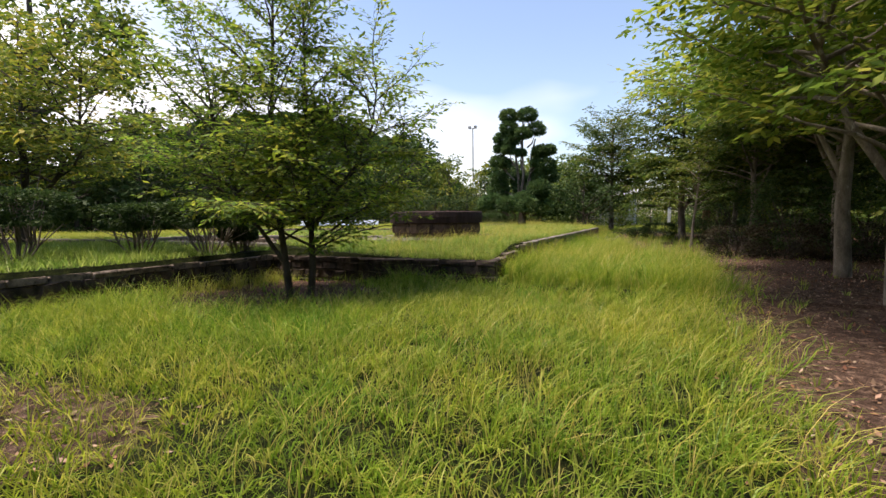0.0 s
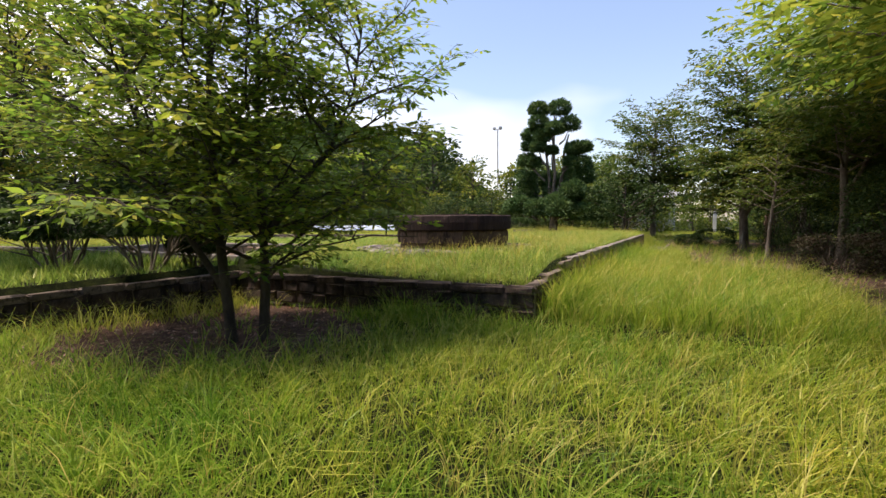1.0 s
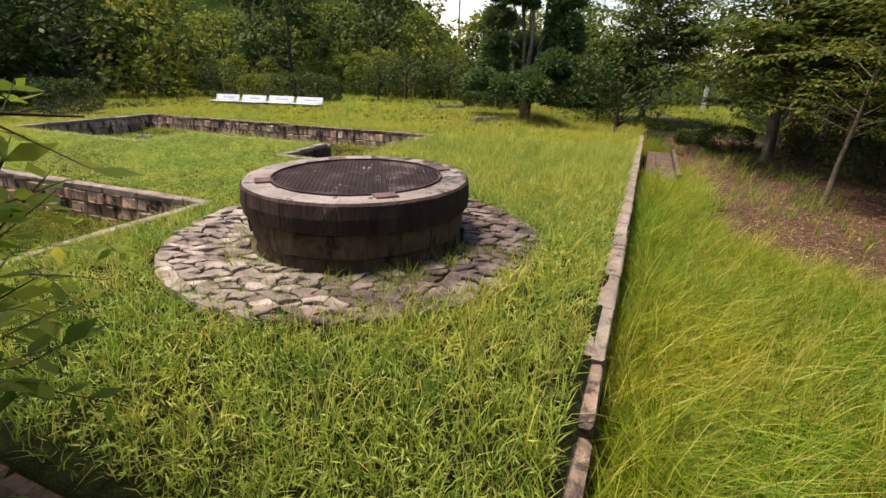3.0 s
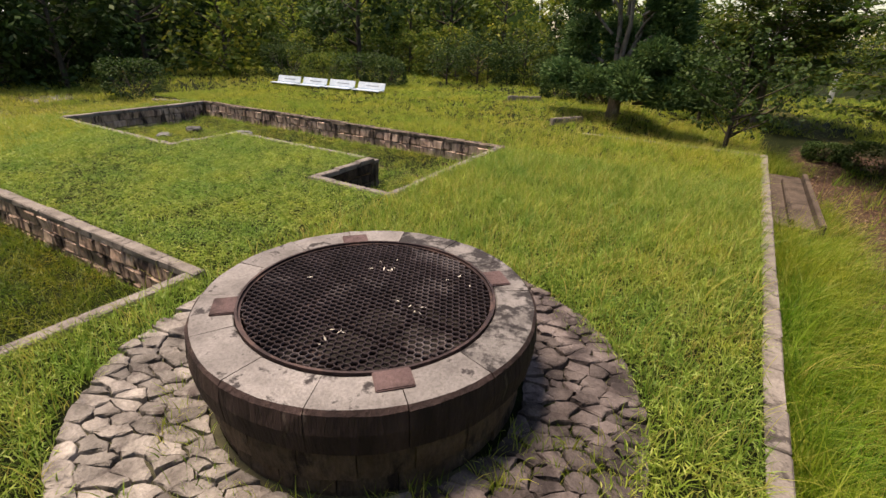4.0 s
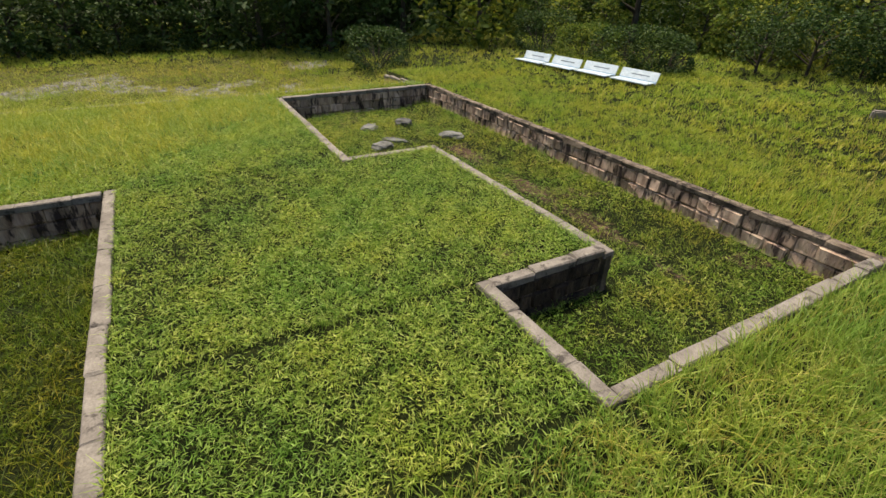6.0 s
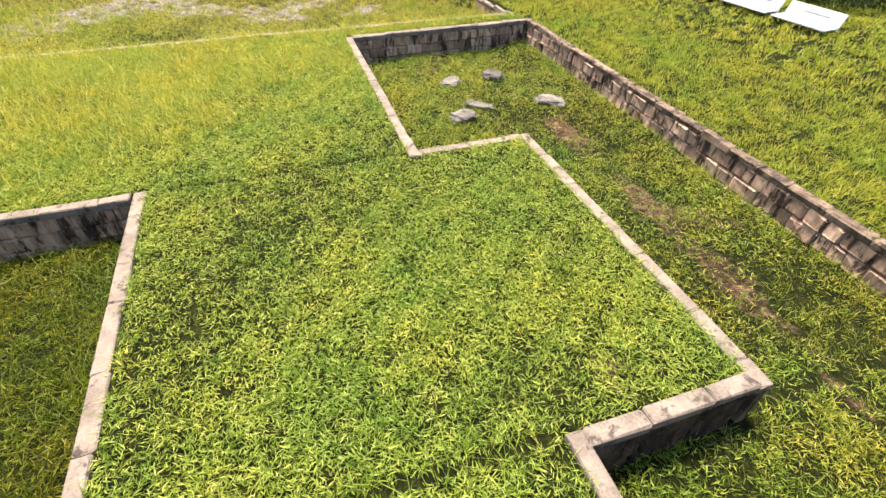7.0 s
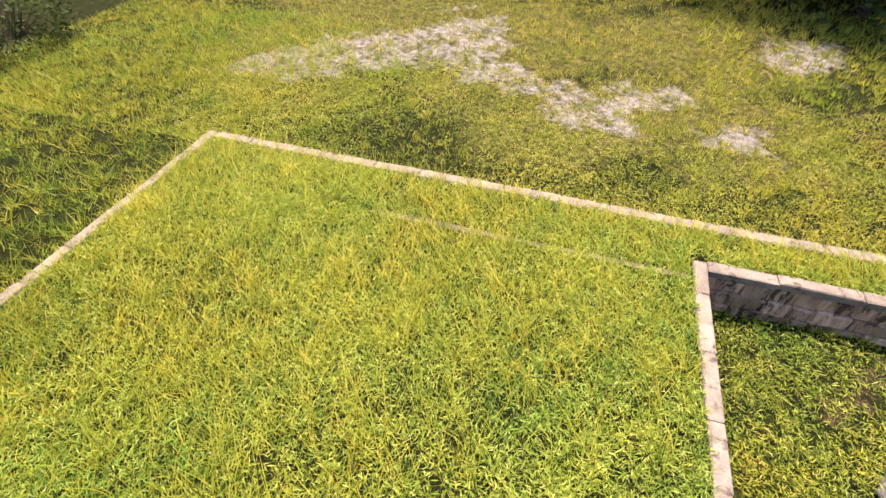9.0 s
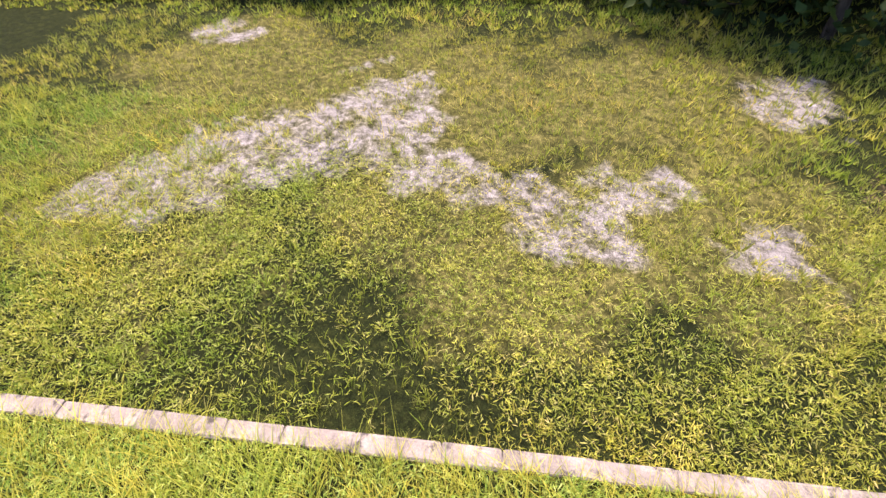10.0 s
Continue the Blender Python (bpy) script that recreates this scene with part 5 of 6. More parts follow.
# western wood
for k in range(15):
    wood(rt.choice((1, 3, 0)), -31 + rt.uniform(-2, 2) + 0.15 * abs(k - 6), -16 + 2.7 * k + rt.uniform(-0.8, 0.8), rt.uniform(0, 360), rt.uniform(0.85, 1.1), rt.choice((L_WOOD, L_DARK, L_DARK)))
for k in range(9):
    wood(rt.choice((3, 1)), -39 + rt.uniform(-2, 2), -16 + 5 * k + rt.uniform(-1, 1), rt.uniform(0, 360), rt.uniform(1.0, 1.25), L_DARK)
for x, y, i, s, mat in ((-24.2, 8.2, 1, 0.8, L_DARK), (-23.5, 11.5, 0, 0.9, L_DARK), (-21.0, 14.2, 2, 0.95, L_WOOD), (-26.0, 5.5, 0, 0.9, L_DARK), (-34.0, 7.5, 6, 1.1, L_WOOD), (-26.5, 27.0, 4, 1.05, L_DARK), (-18.0, 30.0, 4, 0.8, L_DARK)):
    wood(i, x, y, rt.uniform(0, 360), s, mat)
# undergrowth that closes the foot of the woods
for k in range(22):
    wood(2, -27.5 + rt.uniform(-1, 1) + 0.12 * abs(k - 9), -16 + 1.75 * k, rt.uniform(0, 360), rt.uniform(0.45, 0.62), L_DARK)
for k in range(17):
    wood(2, -27 + 1.55 * k, 21.3 + rt.uniform(-1.0, 1.0) - (2.5 if k < 7 else 0), rt.uniform(0, 360), rt.uniform(0.38, 0.55), rt.choice((L_DARK, L_WOOD)))
# south-west and south, behind the shrubs and behind the start
for k in range(9):
    wood(rt.choice((1, 3, 0)), -26 + 3.2 * k + rt.uniform(-1, 1), -19 + rt.uniform(-2, 2) - 0.2 * k, rt.uniform(0, 360), rt.uniform(0.85, 1.1))
for k in range(8):
    wood(rt.choice((0, 3)), 3 + 3.6 * k, -21 + rt.uniform(-2, 2), rt.uniform(0, 360), rt.uniform(0.9, 1.1))
for k in range(9):
    wood(rt.choice((1, 3)), -24 + 7.5 * k, 92 + rt.uniform(-4, 4), rt.uniform(0, 360), rt.uniform(1.5, 1.9), L_DARK)
wood(2, -0.4, 31.0, 50, 0.6, L_DARK)
wood(2, 4.3, 32.0, 210, 0.55, L_WOOD)
wood(2, 2.2, 31.5, 100, 0.6, L_WOOD)
wood(5, 0.9, 20.5, 40, 1.15, L_DARK)
wood(0, -0.9, 25.5, 70, 1.0, L_WOOD)
wood(0, 1.4, 29.0, 200, 0.75, L_WOOD)
for k in range(5):
    wood(2, 6 + 3.2 * k, 46 + rt.uniform(-3, 3), rt.uniform(0, 360), rt.uniform(0.8, 1.0))
wood(3, -12.5, -12.0, 40, 0.95)
wood(1, -8.0, -12.5, 140, 0.9)
# eastern side behind the roadside trees
for k in range(13):
    wood(rt.choice((0, 1, 2)), 15.0 + rt.uniform(-1.5, 1.5), -14 + 3.4 * k + rt.uniform(-0.8, 0.8), rt.uniform(0, 360), rt.uniform(0.85, 1.1), rt.choice((L_WOOD, L_DARK)))
for x, y, i, s in ((-10.3, 18.2, 5, 0.55), (-9.5, 19.8, 5, 0.85), (-7.6, 21.0, 5, 0.9), (0.6, 18.0, 5, 1.05), (8.5, 24.0, 2, 0.8), (-1.2, 21.5, 2, 0.75), (10.0, 27.0, 1, 0.8), (-3.8, 22.0, 2, 0.85)):
    wood(i, x, y, rt.uniform(0, 360), s, L_WOOD if i != 5 else L_DARK)

# wooded hill far off
hx, hy = np.meshgrid(np.linspace(-1, 1, 90), np.linspace(-1, 1, 60), indexing="ij")
hz = np.clip(1 - (hx ** 2 * 1.0 + hy ** 2), 0, 1) ** 0.8 * 46 + 2.2 * wobble(hx * 150, hy * 110, 0.35, 1.0) + 1.4 * wobble(hx * 150, hy * 110, 0.9, 2.0) - 3
V = np.stack([-142 + hx * 88, 150 + hy * 88, hz], -1).reshape(-1, 3)
a, b = np.meshgrid(np.arange(89), np.arange(59), indexing="ij")
F = np.stack([a * 60 + b, (a + 1) * 60 + b, (a + 1) * 60 + b + 1, a * 60 + b + 1], -1).reshape(-1, 4)
hill = mesh_object("backdrop", V, F, M_HILL, None, "", True)
tagged(hill, "low wooded hill beyond the trees", "hill", kind="structure")

# ---------- things far off ----------
lamp = thing("floodlight_mast", "tall thin floodlight mast behind the trees", "lamp", (-18.2, 49.8, -0.6))
v, f = tubes_mesh([(np.array([(0, 0, -0.3), (0, 0, 7.0), (0, 0, 13.2)]), np.array([0.13, 0.1, 0.07]), 10)])
mesh_object("mast", v, f, M_PLASTER, lamp, "", True)
part("crossarm", box_bm(1.1, 0.08, 0.08, (0, 0, 13.1), 0.01), M_PLASTER, lamp)
for x in (-0.42, 0.42):
    part("lamp_head", box_bm(0.4, 0.3, 0.3, (x, -0.1, 13.3), 0.03), M_PLASTER, lamp)

house = thing("white_house", "pale low house glimpsed between trees", "house", (0.95, 36.0, -0.3))
part("wall", box_bm(4.0, 5, 2.5, (0, 0, 1.25)), M_PLASTER, house)
roof_bm = bmesh.new()
vs = [roof_bm.verts.new(p) for p in ((-2.3, -3, 2.5), (2.3, -3, 2.5), (2.3, 3, 2.5), (-2.3, 3, 2.5), (-2.3, 0, 3.5), (2.3, 0, 3.5))]
for q in ((0, 1, 5, 4), (2, 3, 4, 5), (0, 4, 3), (1, 2, 5), (3, 2, 1, 0)):
    roof_bm.faces.new([vs[i] for i in q])
part("roof", roof_bm, M_ROOF, house)
for x in (-1.2, 1.0):
    w = part("window", box_bm(1.3, 0.08, 1.2, (x, -2.52, 1.6)), M_PLASTER, house)
    part("pane", box_bm(1.15, 0.04, 1.05, (x, -2.56, 1.6)), M_GLASSDARK, w)

M_POST = surface("white_post_paint", (0.62, 0.63, 0.62), (0.78, 0.78, 0.77), rough=0.6, bump=0.05)
post = thing("white_post", "slim white marker post on the lawn", "post", (5.7, 30.0, h_at(5.7, 30)))
part("shaft", box_bm(0.22, 0.22, 1.5, (0, 0, 0.7), 0.02), M_POST, post)
part("cap", box_bm(0.28, 0.28, 0.08, (0, 0, 1.48), 0.02), M_POST, post)

pillar = thing("stone_pillar", "short orange-brown stone pillar beside a tree", "pillar", (7.08, 15.0, h_at(7.08, 15.0)))
for i in range(5):
    part("block", box_bm(0.32 + 0.03 * (i % 2), 0.34, 0.24, (0.01 * (i % 3), 0, 0.1 + 0.245 * i), 0.03), M_ORANGE, pillar)
wall_e = thing("low_kerb", "low pale stone kerb under the roadside trees", "kerb", (7.6, 11.4, h_at(7.6, 11.4)), -35)
part("stone", box_bm(2.4, 0.16, 0.22, (0, 0, 0.05), 0.02), M_CONC, wall_e)

# weathered logs and stones lying in the northern grass
for x, y, l, turn in ((-5.2, 15.4, 1.3, 35), (-2.4, 11.9, 1.2, 60)):
    log = thing("low_stone_edge", "low weathered stone edging lying in the grass", "edging", (x, y, h_at(x, y)), turn)
    for i in range(3):
        part("stone", box_bm(l / 3 - 0.02, 0.18, 0.24, ((i - 1) * l / 3, 0.01 * (i % 2), 0.06), 0.03), M_CAP, log)


# ---------- grass ----------
def near_wall(x, y, grow):
    r = np.zeros(len(x), bool)
    for x0, y0, x1, y1, t in WALL_LINES:
        l = math.hypot(x1 - x0, y1 - y0)
        ux, uy = (x1 - x0) / l, (y1 - y0) / l
        along, off = (x - x0) * ux + (y - y0) * uy, np.abs((y - y0) * ux - (x - x0) * uy)
        r |= (off < t + grow) & (along > -grow - t) & (along < l + grow + t)
    return r


def scatter(rng, box, per_m2, keep, tuft):
    """Roots in tufts: places, and the way out from each tuft's middle."""
    area = (box[1] - box[0]) * (box[3] - box[2])
    m = int(area * per_m2 / tuft)
    cx, cy = rng.uniform(box[0], box[1], m), rng.uniform(box[2], box[3], m)
    k = rng.uniform(0, 1, m) < keep(cx, cy)
    cx, cy = np.repeat(cx[k], tuft), np.repeat(cy[k], tuft)
    ox, oy = rng.normal(0, 0.03, len(cx)), rng.normal(0, 0.03, len(cx))
    x, y = cx + ox, cy + oy
    k = ~near_wall(x, y, 0.006) & (keep(x, y) > 0)
    return x[k], y[k], np.arctan2(oy, ox)[k], np.repeat(rng.uniform(0.65, 1.3, len(cx) // tuft), tuft)[k]


def lawn(seed, box, per_m2, keep, tall, width, lean, material, label, segs=2, wind=(0, 0), tuft=7):
    rng = np.random.default_rng(seed)
    x, y, az, f = scatter(rng, box, per_m2, keep, tuft)
    n = len(x)
    hh = tall(x, y) * f * rng.uniform(0.55, 1.2, n)
    V, F = blades_mesh(x, y, height(x, y) - 0.01, hh, width * rng.uniform(0.6, 1.4, n), lean, rng, segs, wind, az)
    return tagged(mesh_object("grass", V, F, material), label, "grass", kind="stuff")


def weeds(seed, box, per_m2, keep, low, high, size, material, label):
    """Small broad leaves of creeping weeds over the turf."""
    rng = np.random.default_rng(seed)
    x, y, az, f = scatter(rng, box, per_m2, keep, 5)
    P = np.stack([x, y, height(x, y) + rng.uniform(low, high, len(x)) * f], -1)
    V, F = leaves_mesh(P, size, rng, 0.45, 0.14, np.stack([np.cos(az), np.sin(az), np.full(len(x), 0.3)], -1), 0.75)
    return tagged(mesh_object("weeds", V, F, material), label, "weeds", kind="stuff")


def off_well(x, y, r=PAVE_R):
    return np.hypot(x - WELL[0], y - WELL[1]) > r - 0.07 + 0.12 * wobble(x, y, 3.0) - 0.16 * step(0.2, 0.9, (x - y) / 3.0)


def bare(x, y):
    return np.clip(1 - 0.97 * soil_mask(x, y), 0.02, 1) * np.clip(1 - 1.0 * pale_mask(x, y), 0.28, 1) * (1 - (0.22 + 0.7 * (x > 0)) * np.clip(1.6 * dry_mask(x, y) * (x > 0) + dry_mask(x, y) * (x <= 0), 0, 1))


def terrace(x, y):
    return off_well(x, y) & ~in_pit(x, y, 0.02) & (y < NORTH_Y) & (y > -3.1)


def clumps(x, y, seed=0.0):
    """Small tussocks with dark gaps between them."""
    return step(-0.42, 0.18, 0.5 * wobble(x, y, 17.0, seed + 0.3) + 0.7 * wobble(y, x, 58.0, seed + 1.1))


WEEDY = lambda x, y: terrace(x, y) * np.clip(0.75 + 0.5 * wobble(x, y, 1.7, 4.4), 0.3, 1) * (0.06 + 0.94 * clumps(x, y))
lawn(1, (FAR_X, -2.4, -3.1, NORTH_Y), 1350, lambda x, y: terrace(x, y) * bare(x, y) * (0.72 + 0.28 * wobble(x, y, 5.0, 0.4)) * (0.15 + 0.85 * clumps(x, y)), lambda x, y: 0.105 + 0.04 * wobble(x, y, 1.1, 2.2), 0.006, 1.5, L_TERRACE, "short bright green weedy turf on the terrace")
weeds(21, (FAR_X, -2.4, -3.1, NORTH_Y), 6600, WEEDY, 0.0, 0.085, 0.062, L_TERRACE, "creeping fine-leaved weeds in the turf")
lawn(2, (-2.4, KERB_X, -3.1, NORTH_Y), 1150, lambda x, y: terrace(x, y), lambda x, y: 0.19 + 0.05 * wobble(x, y, 0.9, 1.2) + 0.12 * step(1.5, 5.0, y), 0.009, 0.95, L_TERRACE, "fine green grass round the well", 2)
weeds(22, (-2.4, KERB_X, -3.1, 5.0), 2600, WEEDY, 0.0, 0.10, 0.066, L_TERRACE, "creeping fine-leaved weeds round the well")
lawn(3, (-2.4, KERB_X, -3.1, NORTH_Y), 320, lambda x, y: terrace(x, y) * (0.6 + 0.4 * step(0.5, 3.5, y)), lambda x, y: 0.34 + 0.08 * wobble(x, y, 0.9, 1.2), 0.006, 0.8, L_STRAW, "taller straw-coloured seed stalks", 3, (0.4, -0.3), 4)
lawn(4, (-13.3, -2.5, 3.4, NORTH_Y), 1300, lambda x, y: in_pit(x, y, -0.05) * bare(x, y) * (0.72 + 0.28 * wobble(x, y, 5.0, 1.4)) * (0.2 + 0.8 * clumps(x, y)), lambda x, y: 0.12 + 0.05 * wobble(x, y, 1.6, 0.2), 0.006, 1.4, L_PIT, "weedy grass on the floor of the sunken beds", 2)
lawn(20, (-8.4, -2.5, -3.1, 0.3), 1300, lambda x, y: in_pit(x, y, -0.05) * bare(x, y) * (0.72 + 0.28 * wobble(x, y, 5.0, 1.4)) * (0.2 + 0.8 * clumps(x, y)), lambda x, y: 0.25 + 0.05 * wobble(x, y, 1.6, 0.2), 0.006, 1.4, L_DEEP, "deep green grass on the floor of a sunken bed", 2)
weeds(23, (-13.3, -2.5, 3.4, NORTH_Y), 3600, lambda x, y: in_pit(x, y, -0.05) * bare(x, y) * (0.08 + 0.92 * clumps(x, y)) * np.clip(0.65 + 0.6 * wobble(x, y, 1.7, 2.4), 0.1, 1), 0.0, 0.10, 0.066, L_PIT, "fine-leaved weeds on the floor of the sunken beds")
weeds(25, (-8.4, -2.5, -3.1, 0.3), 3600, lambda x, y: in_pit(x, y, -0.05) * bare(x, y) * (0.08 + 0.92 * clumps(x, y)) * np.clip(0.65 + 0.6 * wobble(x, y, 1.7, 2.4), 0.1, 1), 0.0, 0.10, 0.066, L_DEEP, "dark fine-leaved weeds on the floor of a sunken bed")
lawn(5, (-2.2, 6.6, -12.5, FRONT_Y), 1500, lambda x, y: bare(x, y) * (x > WEST_X) * (0.3 + 0.7 * clumps(x, y)), lambda x, y: 0.26 + 0.13 * step(-8.4, -7.4, y) * step(-5.6, -6.6, y) * step(3.2, 2.0, x) + 0.09 * wobble(x, y, 1.0, 0.9) + 0.05 * wobble(x, y, 4.0, 0.2) + 0.16 * step(-4.4, -3.5, y) * step(0.2, 1.0, x), 0.0085, 1.35, L_TALL, "tall wind-bent grass on the lower lawn", 2, (0.35, -0.25), 9)
lawn(15, (-2.2, 6.6, -12.5, FRONT_Y), 150, lambda x, y: bare(x, y) * (x > WEST_X), lambda x, y: 0.38 + 0.10 * wobble(x, y, 1.0, 0.9), 0.005, 0.9, L_STRAW, "pale seed stalks on the lower lawn", 3, (0.5, -0.3), 5)
lawn(19, (-2.2, -1.2, -12.5, -3.5), 420, lambda x, y: step(-1.2, -1.9, x + 0.3 * wobble(x, y, 1.9, 0.3)), lambda x, y: 0.40 + 0.10 * wobble(x, y, 1.3, 0.9), 0.008, 1.3, L_WEST, "tangled dry stalks at the foot of the wall", 2, (0.3, -0.2), 6)
lawn(6, (KERB_X, 6.4, FRONT_Y, 13.0), 1500, lambda x, y: bare(x, y) * ~in_box(x, y, (2.5, 3.55, 7.0, 11.4)), lambda x, y: 0.48 + 0.10 * wobble(x, y, 1.1, 0.3) + 0.16 * step(3.4, 2.9, x), 0.0085, 1.1, L_TALL, "tall bright grass beside the wall", 2, (0.3, -0.3), 9)
lawn(16, (KERB_X, 6.0, FRONT_Y, 13.0), 200, lambda x, y: bare(x, y) * ~in_box(x, y, (2.5, 3.55, 7.0, 11.4)), lambda x, y: 0.60 + 0.10 * wobble(x, y, 1.1, 0.3), 0.005, 0.8, L_STRAW, "pale seed stalks beside the wall", 3, (0.5, -0.3), 5)
lawn(7, (-16.5, 2.6, 10.8, 17.0), 380, lambda x, y: bare(x, y) * (0.8 + 0.2 * clumps(x, y)), lambda x, y: 0.18 + 0.05 * wobble(x, y, 0.8, 0.3), 0.018, 1.25, L_YELLOW, "long grass on the northern field", 2, (0.3, -0.2))
lawn(27, (-16.5, 2.6, NORTH_Y, 11.0), 1250, lambda x, y: bare(x, y) * (0.7 + 0.3 * clumps(x, y)) * step(11.0, 10.5, y), lambda x, y: 0.15 + 0.05 * wobble(x, y, 0.8, 0.3) + 0.10 * step(-3, 1, x), 0.0085, 1.3, L_YELLOW, "soft grass on the northern bank", 2, (0.3, -0.2))
lawn(8, (-16.5, 2.6, NORTH_Y, 17.0), 90, lambda x, y: bare(x, y) * (0.08 + 0.92 * step(-7, -1, x)), lambda x, y: 0.40 + 0.08 * wobble(x, y, 0.8, 0.3), 0.008, 0.75, L_STRAW, "pale seed stalks in the northern field", 2, (0.3, -0.2), 4)
lawn(9, (-24.0, FAR_X, -9.0, 9.0), 640, lambda x, y: bare(x, y) * (0.72 + 0.28 * wobble(x, y, 3.0, 1.4)) * (0.25 + 0.75 * clumps(x, y)), lambda x, y: 0.15 + 0.07 * wobble(x, y, 0.7, 1.3), 0.010, 0.95, L_WEST, "yellow-green grass on the western field", 2)
weeds(24, (-18.5, FAR_X, -5.0, 7.0), 3000, lambda x, y: bare(x, y) * (0.1 + 0.9 * clumps(x, y)) * np.clip(0.6 + 0.6 * wobble(x, y, 1.2, 2.0), 0.1, 1), 0.0, 0.09, 0.066, L_WEST, "fine-leaved weeds on the western field")
lawn(17, (FAR_X, -7.0, -3.1, 7.0), 1000, lambda x, y: terrace(x, y) * step(-8.3, -11.2, x + 0.5 * y + 1.2 * wobble(x, y, 1.0, 0.2)), lambda x, y: 0.26 + 0.05 * wobble(x, y, 1.2, 0.3), 0.0065, 1.2, L_COMBED, "fine yellow wind-combed grass at the terrace's corner", 2, (-0.7, -0.35), 6)
lawn(18, (-25.0, -18.5, -6.0, 6.5), 70, lambda x, y: 0.35 + 0.65 * (wobble(x, y, 0.9, 0.2) > 0.1), lambda x, y: 0.28 + 0.06 * wobble(x, y, 0.9, 0.3), 0.012, 0.9, L_STRAW, "dry tawny stalks across the western field", 1, (0.4, -0.3), 5)
lawn(10, (-9.5, WEST_X, -13.0, -3.15), 480, lambda x, y: bare(x, y), lambda x, y: 0.22 + 0.05 * wobble(x, y, 0.9, 1.3), 0.018, 0.8, L_TERRACE, "grass on the upper lawn beneath the shrubs", 1)
lawn(28, (-20.0, -9.5, -10.0, -3.15), 700, lambda x, y: bare(x, y) * (0.4 + 0.6 * clumps(x, y)), lambda x, y: 0.20 + 0.07 * wobble(x, y, 0.9, 1.3), 0.012, 1.1, L_PIT, "dull green grass beyond the terrace", 1)
lawn(29, (-20.0, -9.5, -10.0, -3.15), 260, lambda x, y: 0.25 + 0.75 * step(-0.2, 0.4, wobble(x, y, 1.1, 2.3)), lambda x, y: 0.24 + 0.05 * wobble(x, y, 0.9, 1.3), 0.010, 1.2, L_COMBED, "tawny grass beyond the terrace", 1)
lawn(11, (-30.0, 12.0, 17.0, 34.0), 130, lambda x, y: bare(x, y), lambda x, y: 0.22 + 0.06 * wobble(x, y, 0.5, 1.3), 0.026, 1.0, L_YELLOW, "distant grass before the woods", 1)
lawn(12, (-30.0, -16.5, 4.0, 17.0), 110, lambda x, y: bare(x, y), lambda x, y: 0.22 + 0.06 * wobble(x, y, 0.5, 1.3), 0.03, 0.8, L_WEST, "distant grass at the field's edge", 1)
lawn(31, (-31.0, -24.0, -12.0, 5.0), 150, lambda x, y: bare(x, y), lambda x, y: 0.2 + 0.06 * wobble(x, y, 0.5, 1.3), 0.028, 0.9, L_YELLOW, "distant grass before the western wood", 1)
lawn(32, (-46.0, -31.0, -24.0, 8.0), 60, lambda x, y: 0.75 + 0.25 * clumps(x, y), lambda x, y: 0.26 + 0.06 * wobble(x, y, 0.5, 1.3), 0.045, 1.0, L_YELLOW, "far grass under the western wood", 1)
lawn(13, (WELL[0] - 2, WELL[0] + 2, WELL[1] - 2, WELL[1] + 2), 1500, lambda x, y: ~off_well(x, y, PAVE_R - 0.05) * (np.hypot(x - WELL[0], y - WELL[1]) > 1.14) * step(0.05, 0.75, wobble(x, y, 3.1, 3.3) + 0.75 * ((y < WELL[1]) & (np.hypot(x - WELL[0], y - WELL[1]) < 1.42))), lambda x, y: np.full(len(x), 0.17), 0.008, 0.7, L_PIT, "weeds growing between the flagstones", 3)
lawn(14, (5.0, 12.0, -12.0, 14.0), 50, lambda x, y: 0.25 + 0.75 * (wobble(x, y, 1.3, 0.6) > 0.25), lambda x, y: np.full(len(x), 0.15), 0.012, 0.9, L_PIT, "sparse weeds on the bare earth", 2)

lawn(26, (2.67, 3.05, FRONT_Y, 6.0), 900, lambda x, y: 0.45 + 0.55 * clumps(x, y), lambda x, y: 0.60 + 0.12 * wobble(x, y, 2.3, 0.3) + 0.1 * step(-2.0, 1.0, y), 0.009, 0.9, L_TALL, "tall grass leaning over the wall", 2, (-0.5, -0.2), 6)

lawn(30, (0.5, 2.75, FRONT_Y - 0.38, FRONT_Y - 0.07), 800, lambda x, y: 0.3 + 0.7 * clumps(x, y), lambda x, y: 0.46 + 0.12 * wobble(x, y, 2.9, 0.7), 0.008, 0.9, L_TALL, "grass standing before the front wall", 2, (-0.1, 0.2), 6)

# tufts along the walls' edges
rng = np.random.default_rng(61)
X, Y = [], []
for x0, y0, x1, y1, t in WALL_LINES:
    n = int(85 * math.hypot(x1 - x0, y1 - y0))
    s, o = rng.uniform(0, 1, n), (t + 0.012 + np.abs(rng.normal(0, 0.03, n))) * rng.choice((-1, 1), n)
    ux, uy = (x1 - x0) / math.hypot(x1 - x0, y1 - y0), (y1 - y0) / math.hypot(x1 - x0, y1 - y0)
    X.append(x0 + (x1 - x0) * s - uy * o), Y.append(y0 + (y1 - y0) * s + ux * o)
X, Y = np.concatenate(X), np.concatenate(Y)
k = (wobble(X, Y, 2.3, 0.8) > -0.25) & (rng.uniform(0, 1, len(X)) < bare(X, Y)) & ~near_wall(X, Y, 0.004)
X, Y = X[k], Y[k]
V, F = blades_mesh(X, Y, height(X, Y) - 0.01, 0.17 * rng.uniform(0.5, 1.3, len(X)), 0.009 * rng.uniform(0.6, 1.4, len(X)), 1.2, rng, 3)
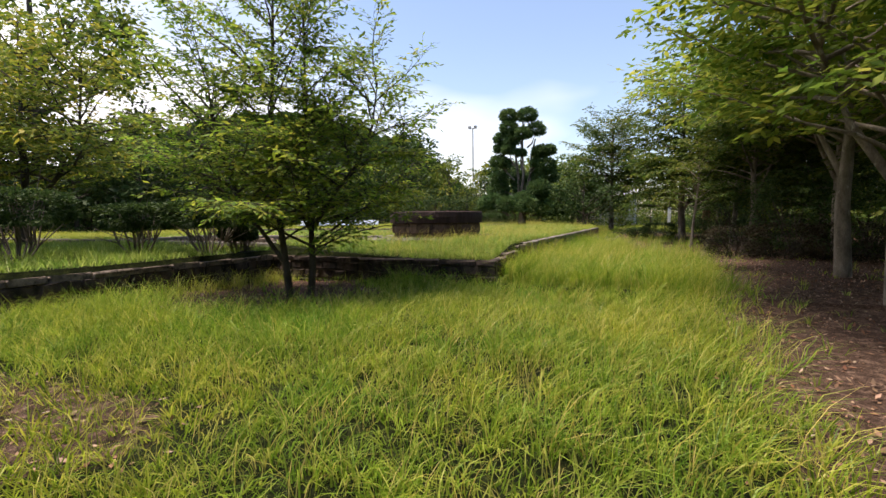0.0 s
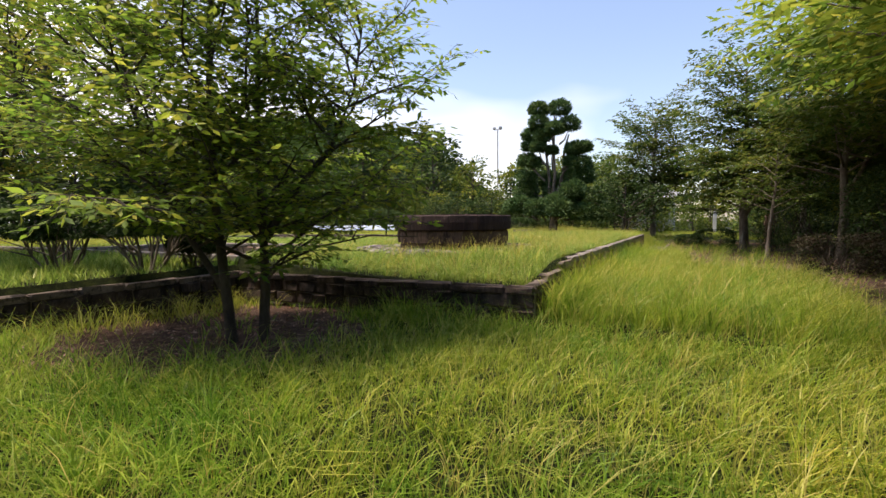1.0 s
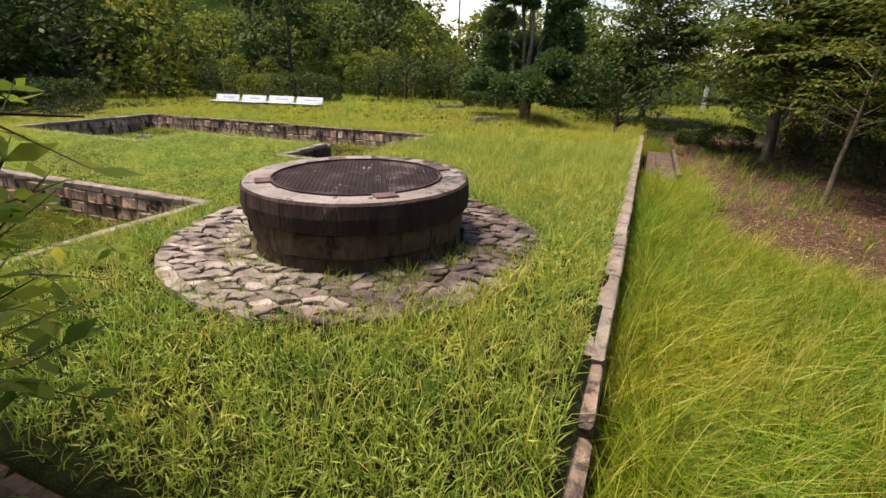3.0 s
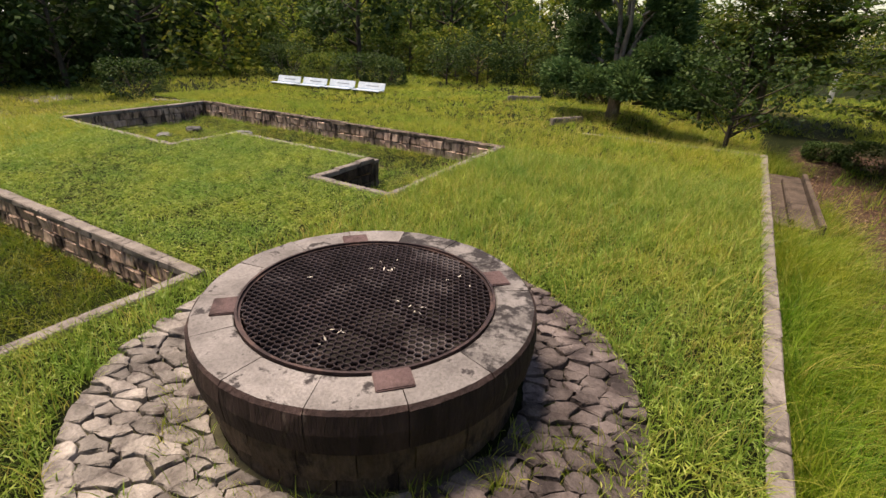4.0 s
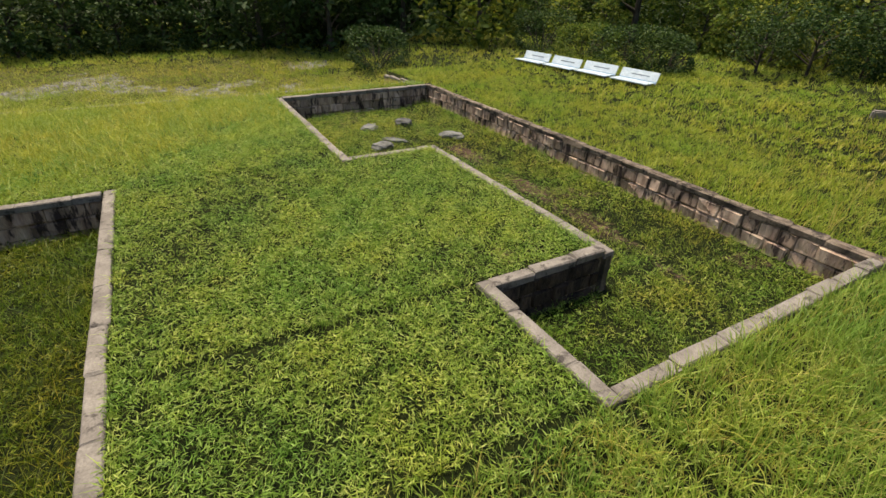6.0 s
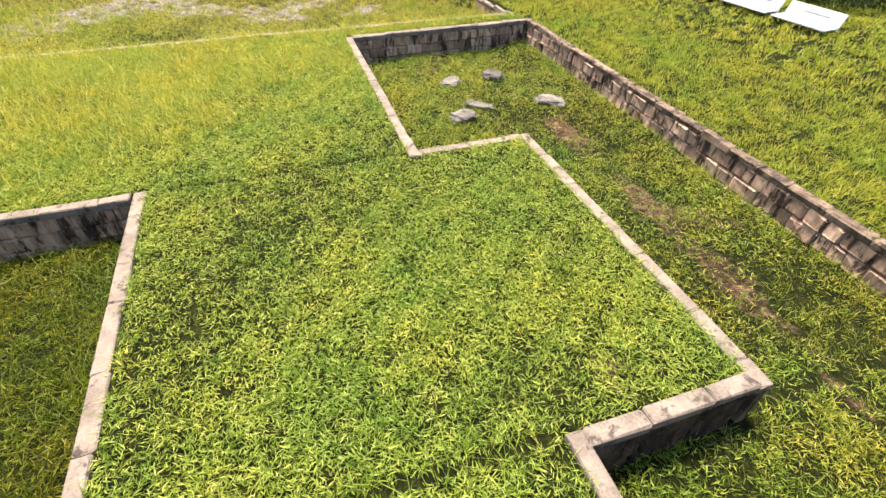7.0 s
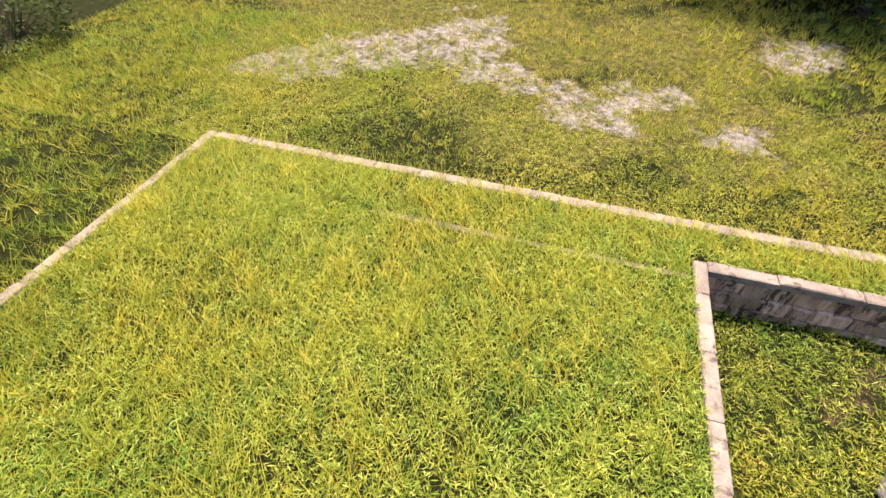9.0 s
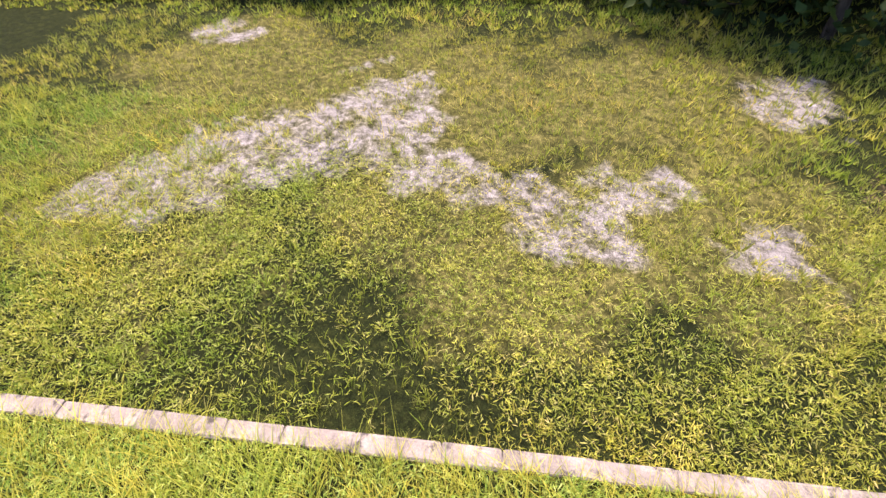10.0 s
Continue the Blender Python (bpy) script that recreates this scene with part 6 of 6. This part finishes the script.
tagged(mesh_object("grass", V, F, L_TERRACE), "tufts of grass leaning over the walls' edges", "grass", kind="stuff")

# fallen leaves on the bare earth, and twigs and leaves on the grate
rng = np.random.default_rng(90)
lx, ly = rng.uniform(-2.2, 12, 60000), rng.uniform(-12, 14, 60000)
k = (rng.uniform(0, 1, 60000) < soil_mask(lx, ly)) & ~near_wall(lx, ly, 0.02)
P = np.stack([lx[k], ly[k], height(lx[k], ly[k]) + 0.012], -1)
lv, lf = leaves_mesh(P, 0.055, rng, 0.85, 0.5)
tagged(mesh_object("leaf_litter", lv, lf, L_LITTER), "brown and pale fallen leaves on the earth", "leaves", kind="stuff")
r, a = 0.8 * np.sqrt(rng.uniform(0, 1, 26)), rng.uniform(0, 6.28, 26)
k = rng.integers(0, 5, 26)
cx, cy = np.array([-0.55, 0.345, -0.15, 0.38, 0.1])[k], np.array([0.02, 0.06, 0.45, 0.5, -0.5])[k]
P = np.stack([WELL[0] + cx + rng.normal(0, 0.07, 26), WELL[1] + cy + rng.normal(0, 0.07, 26), np.full(26, ZT + 0.006)], -1)
lv, lf = leaves_mesh(P, 0.04, rng, 0.9, 0.3)
tagged(mesh_object("dry_leaves", lv, lf, surface("bleached_leaf", (0.4, 0.36, 0.32), (0.6, 0.55, 0.5))), "pale dry leaf scraps lying on the grate", "leaves", kind="stuff")

# ---------- stones of the walls and of the pavement ----------
for mesh, parent, m in STONES:
    ob = new(mesh.name.split(".")[0], mesh)
    ob.parent = parent
    ob.matrix_basis = m
FLAGS.sort(key=lambda q: q[2][1])
# darker stone on the apron's east side and in the joined northern rest
for V, F, p in FLAGS[:300]:
    mesh_object("flagstone", [(x + p[0], y + p[1], z) for x, y, z in V], F, M_FLAG_DARK if p[0] + 0.3 * math.sin(9 * p[1]) > 0.6 else M_FLAG, apron)
RV, RF = [], []
for V, F, p in FLAGS[300:]:
    RF += [tuple(i + len(RV) for i in q) for q in F]
    RV += [(x + p[0], y + p[1], z) for x, y, z in V]
rest = mesh_object("flagstones", RV, RF, M_FLAG_DARK, apron)
tagged(rest, kind="stuff")
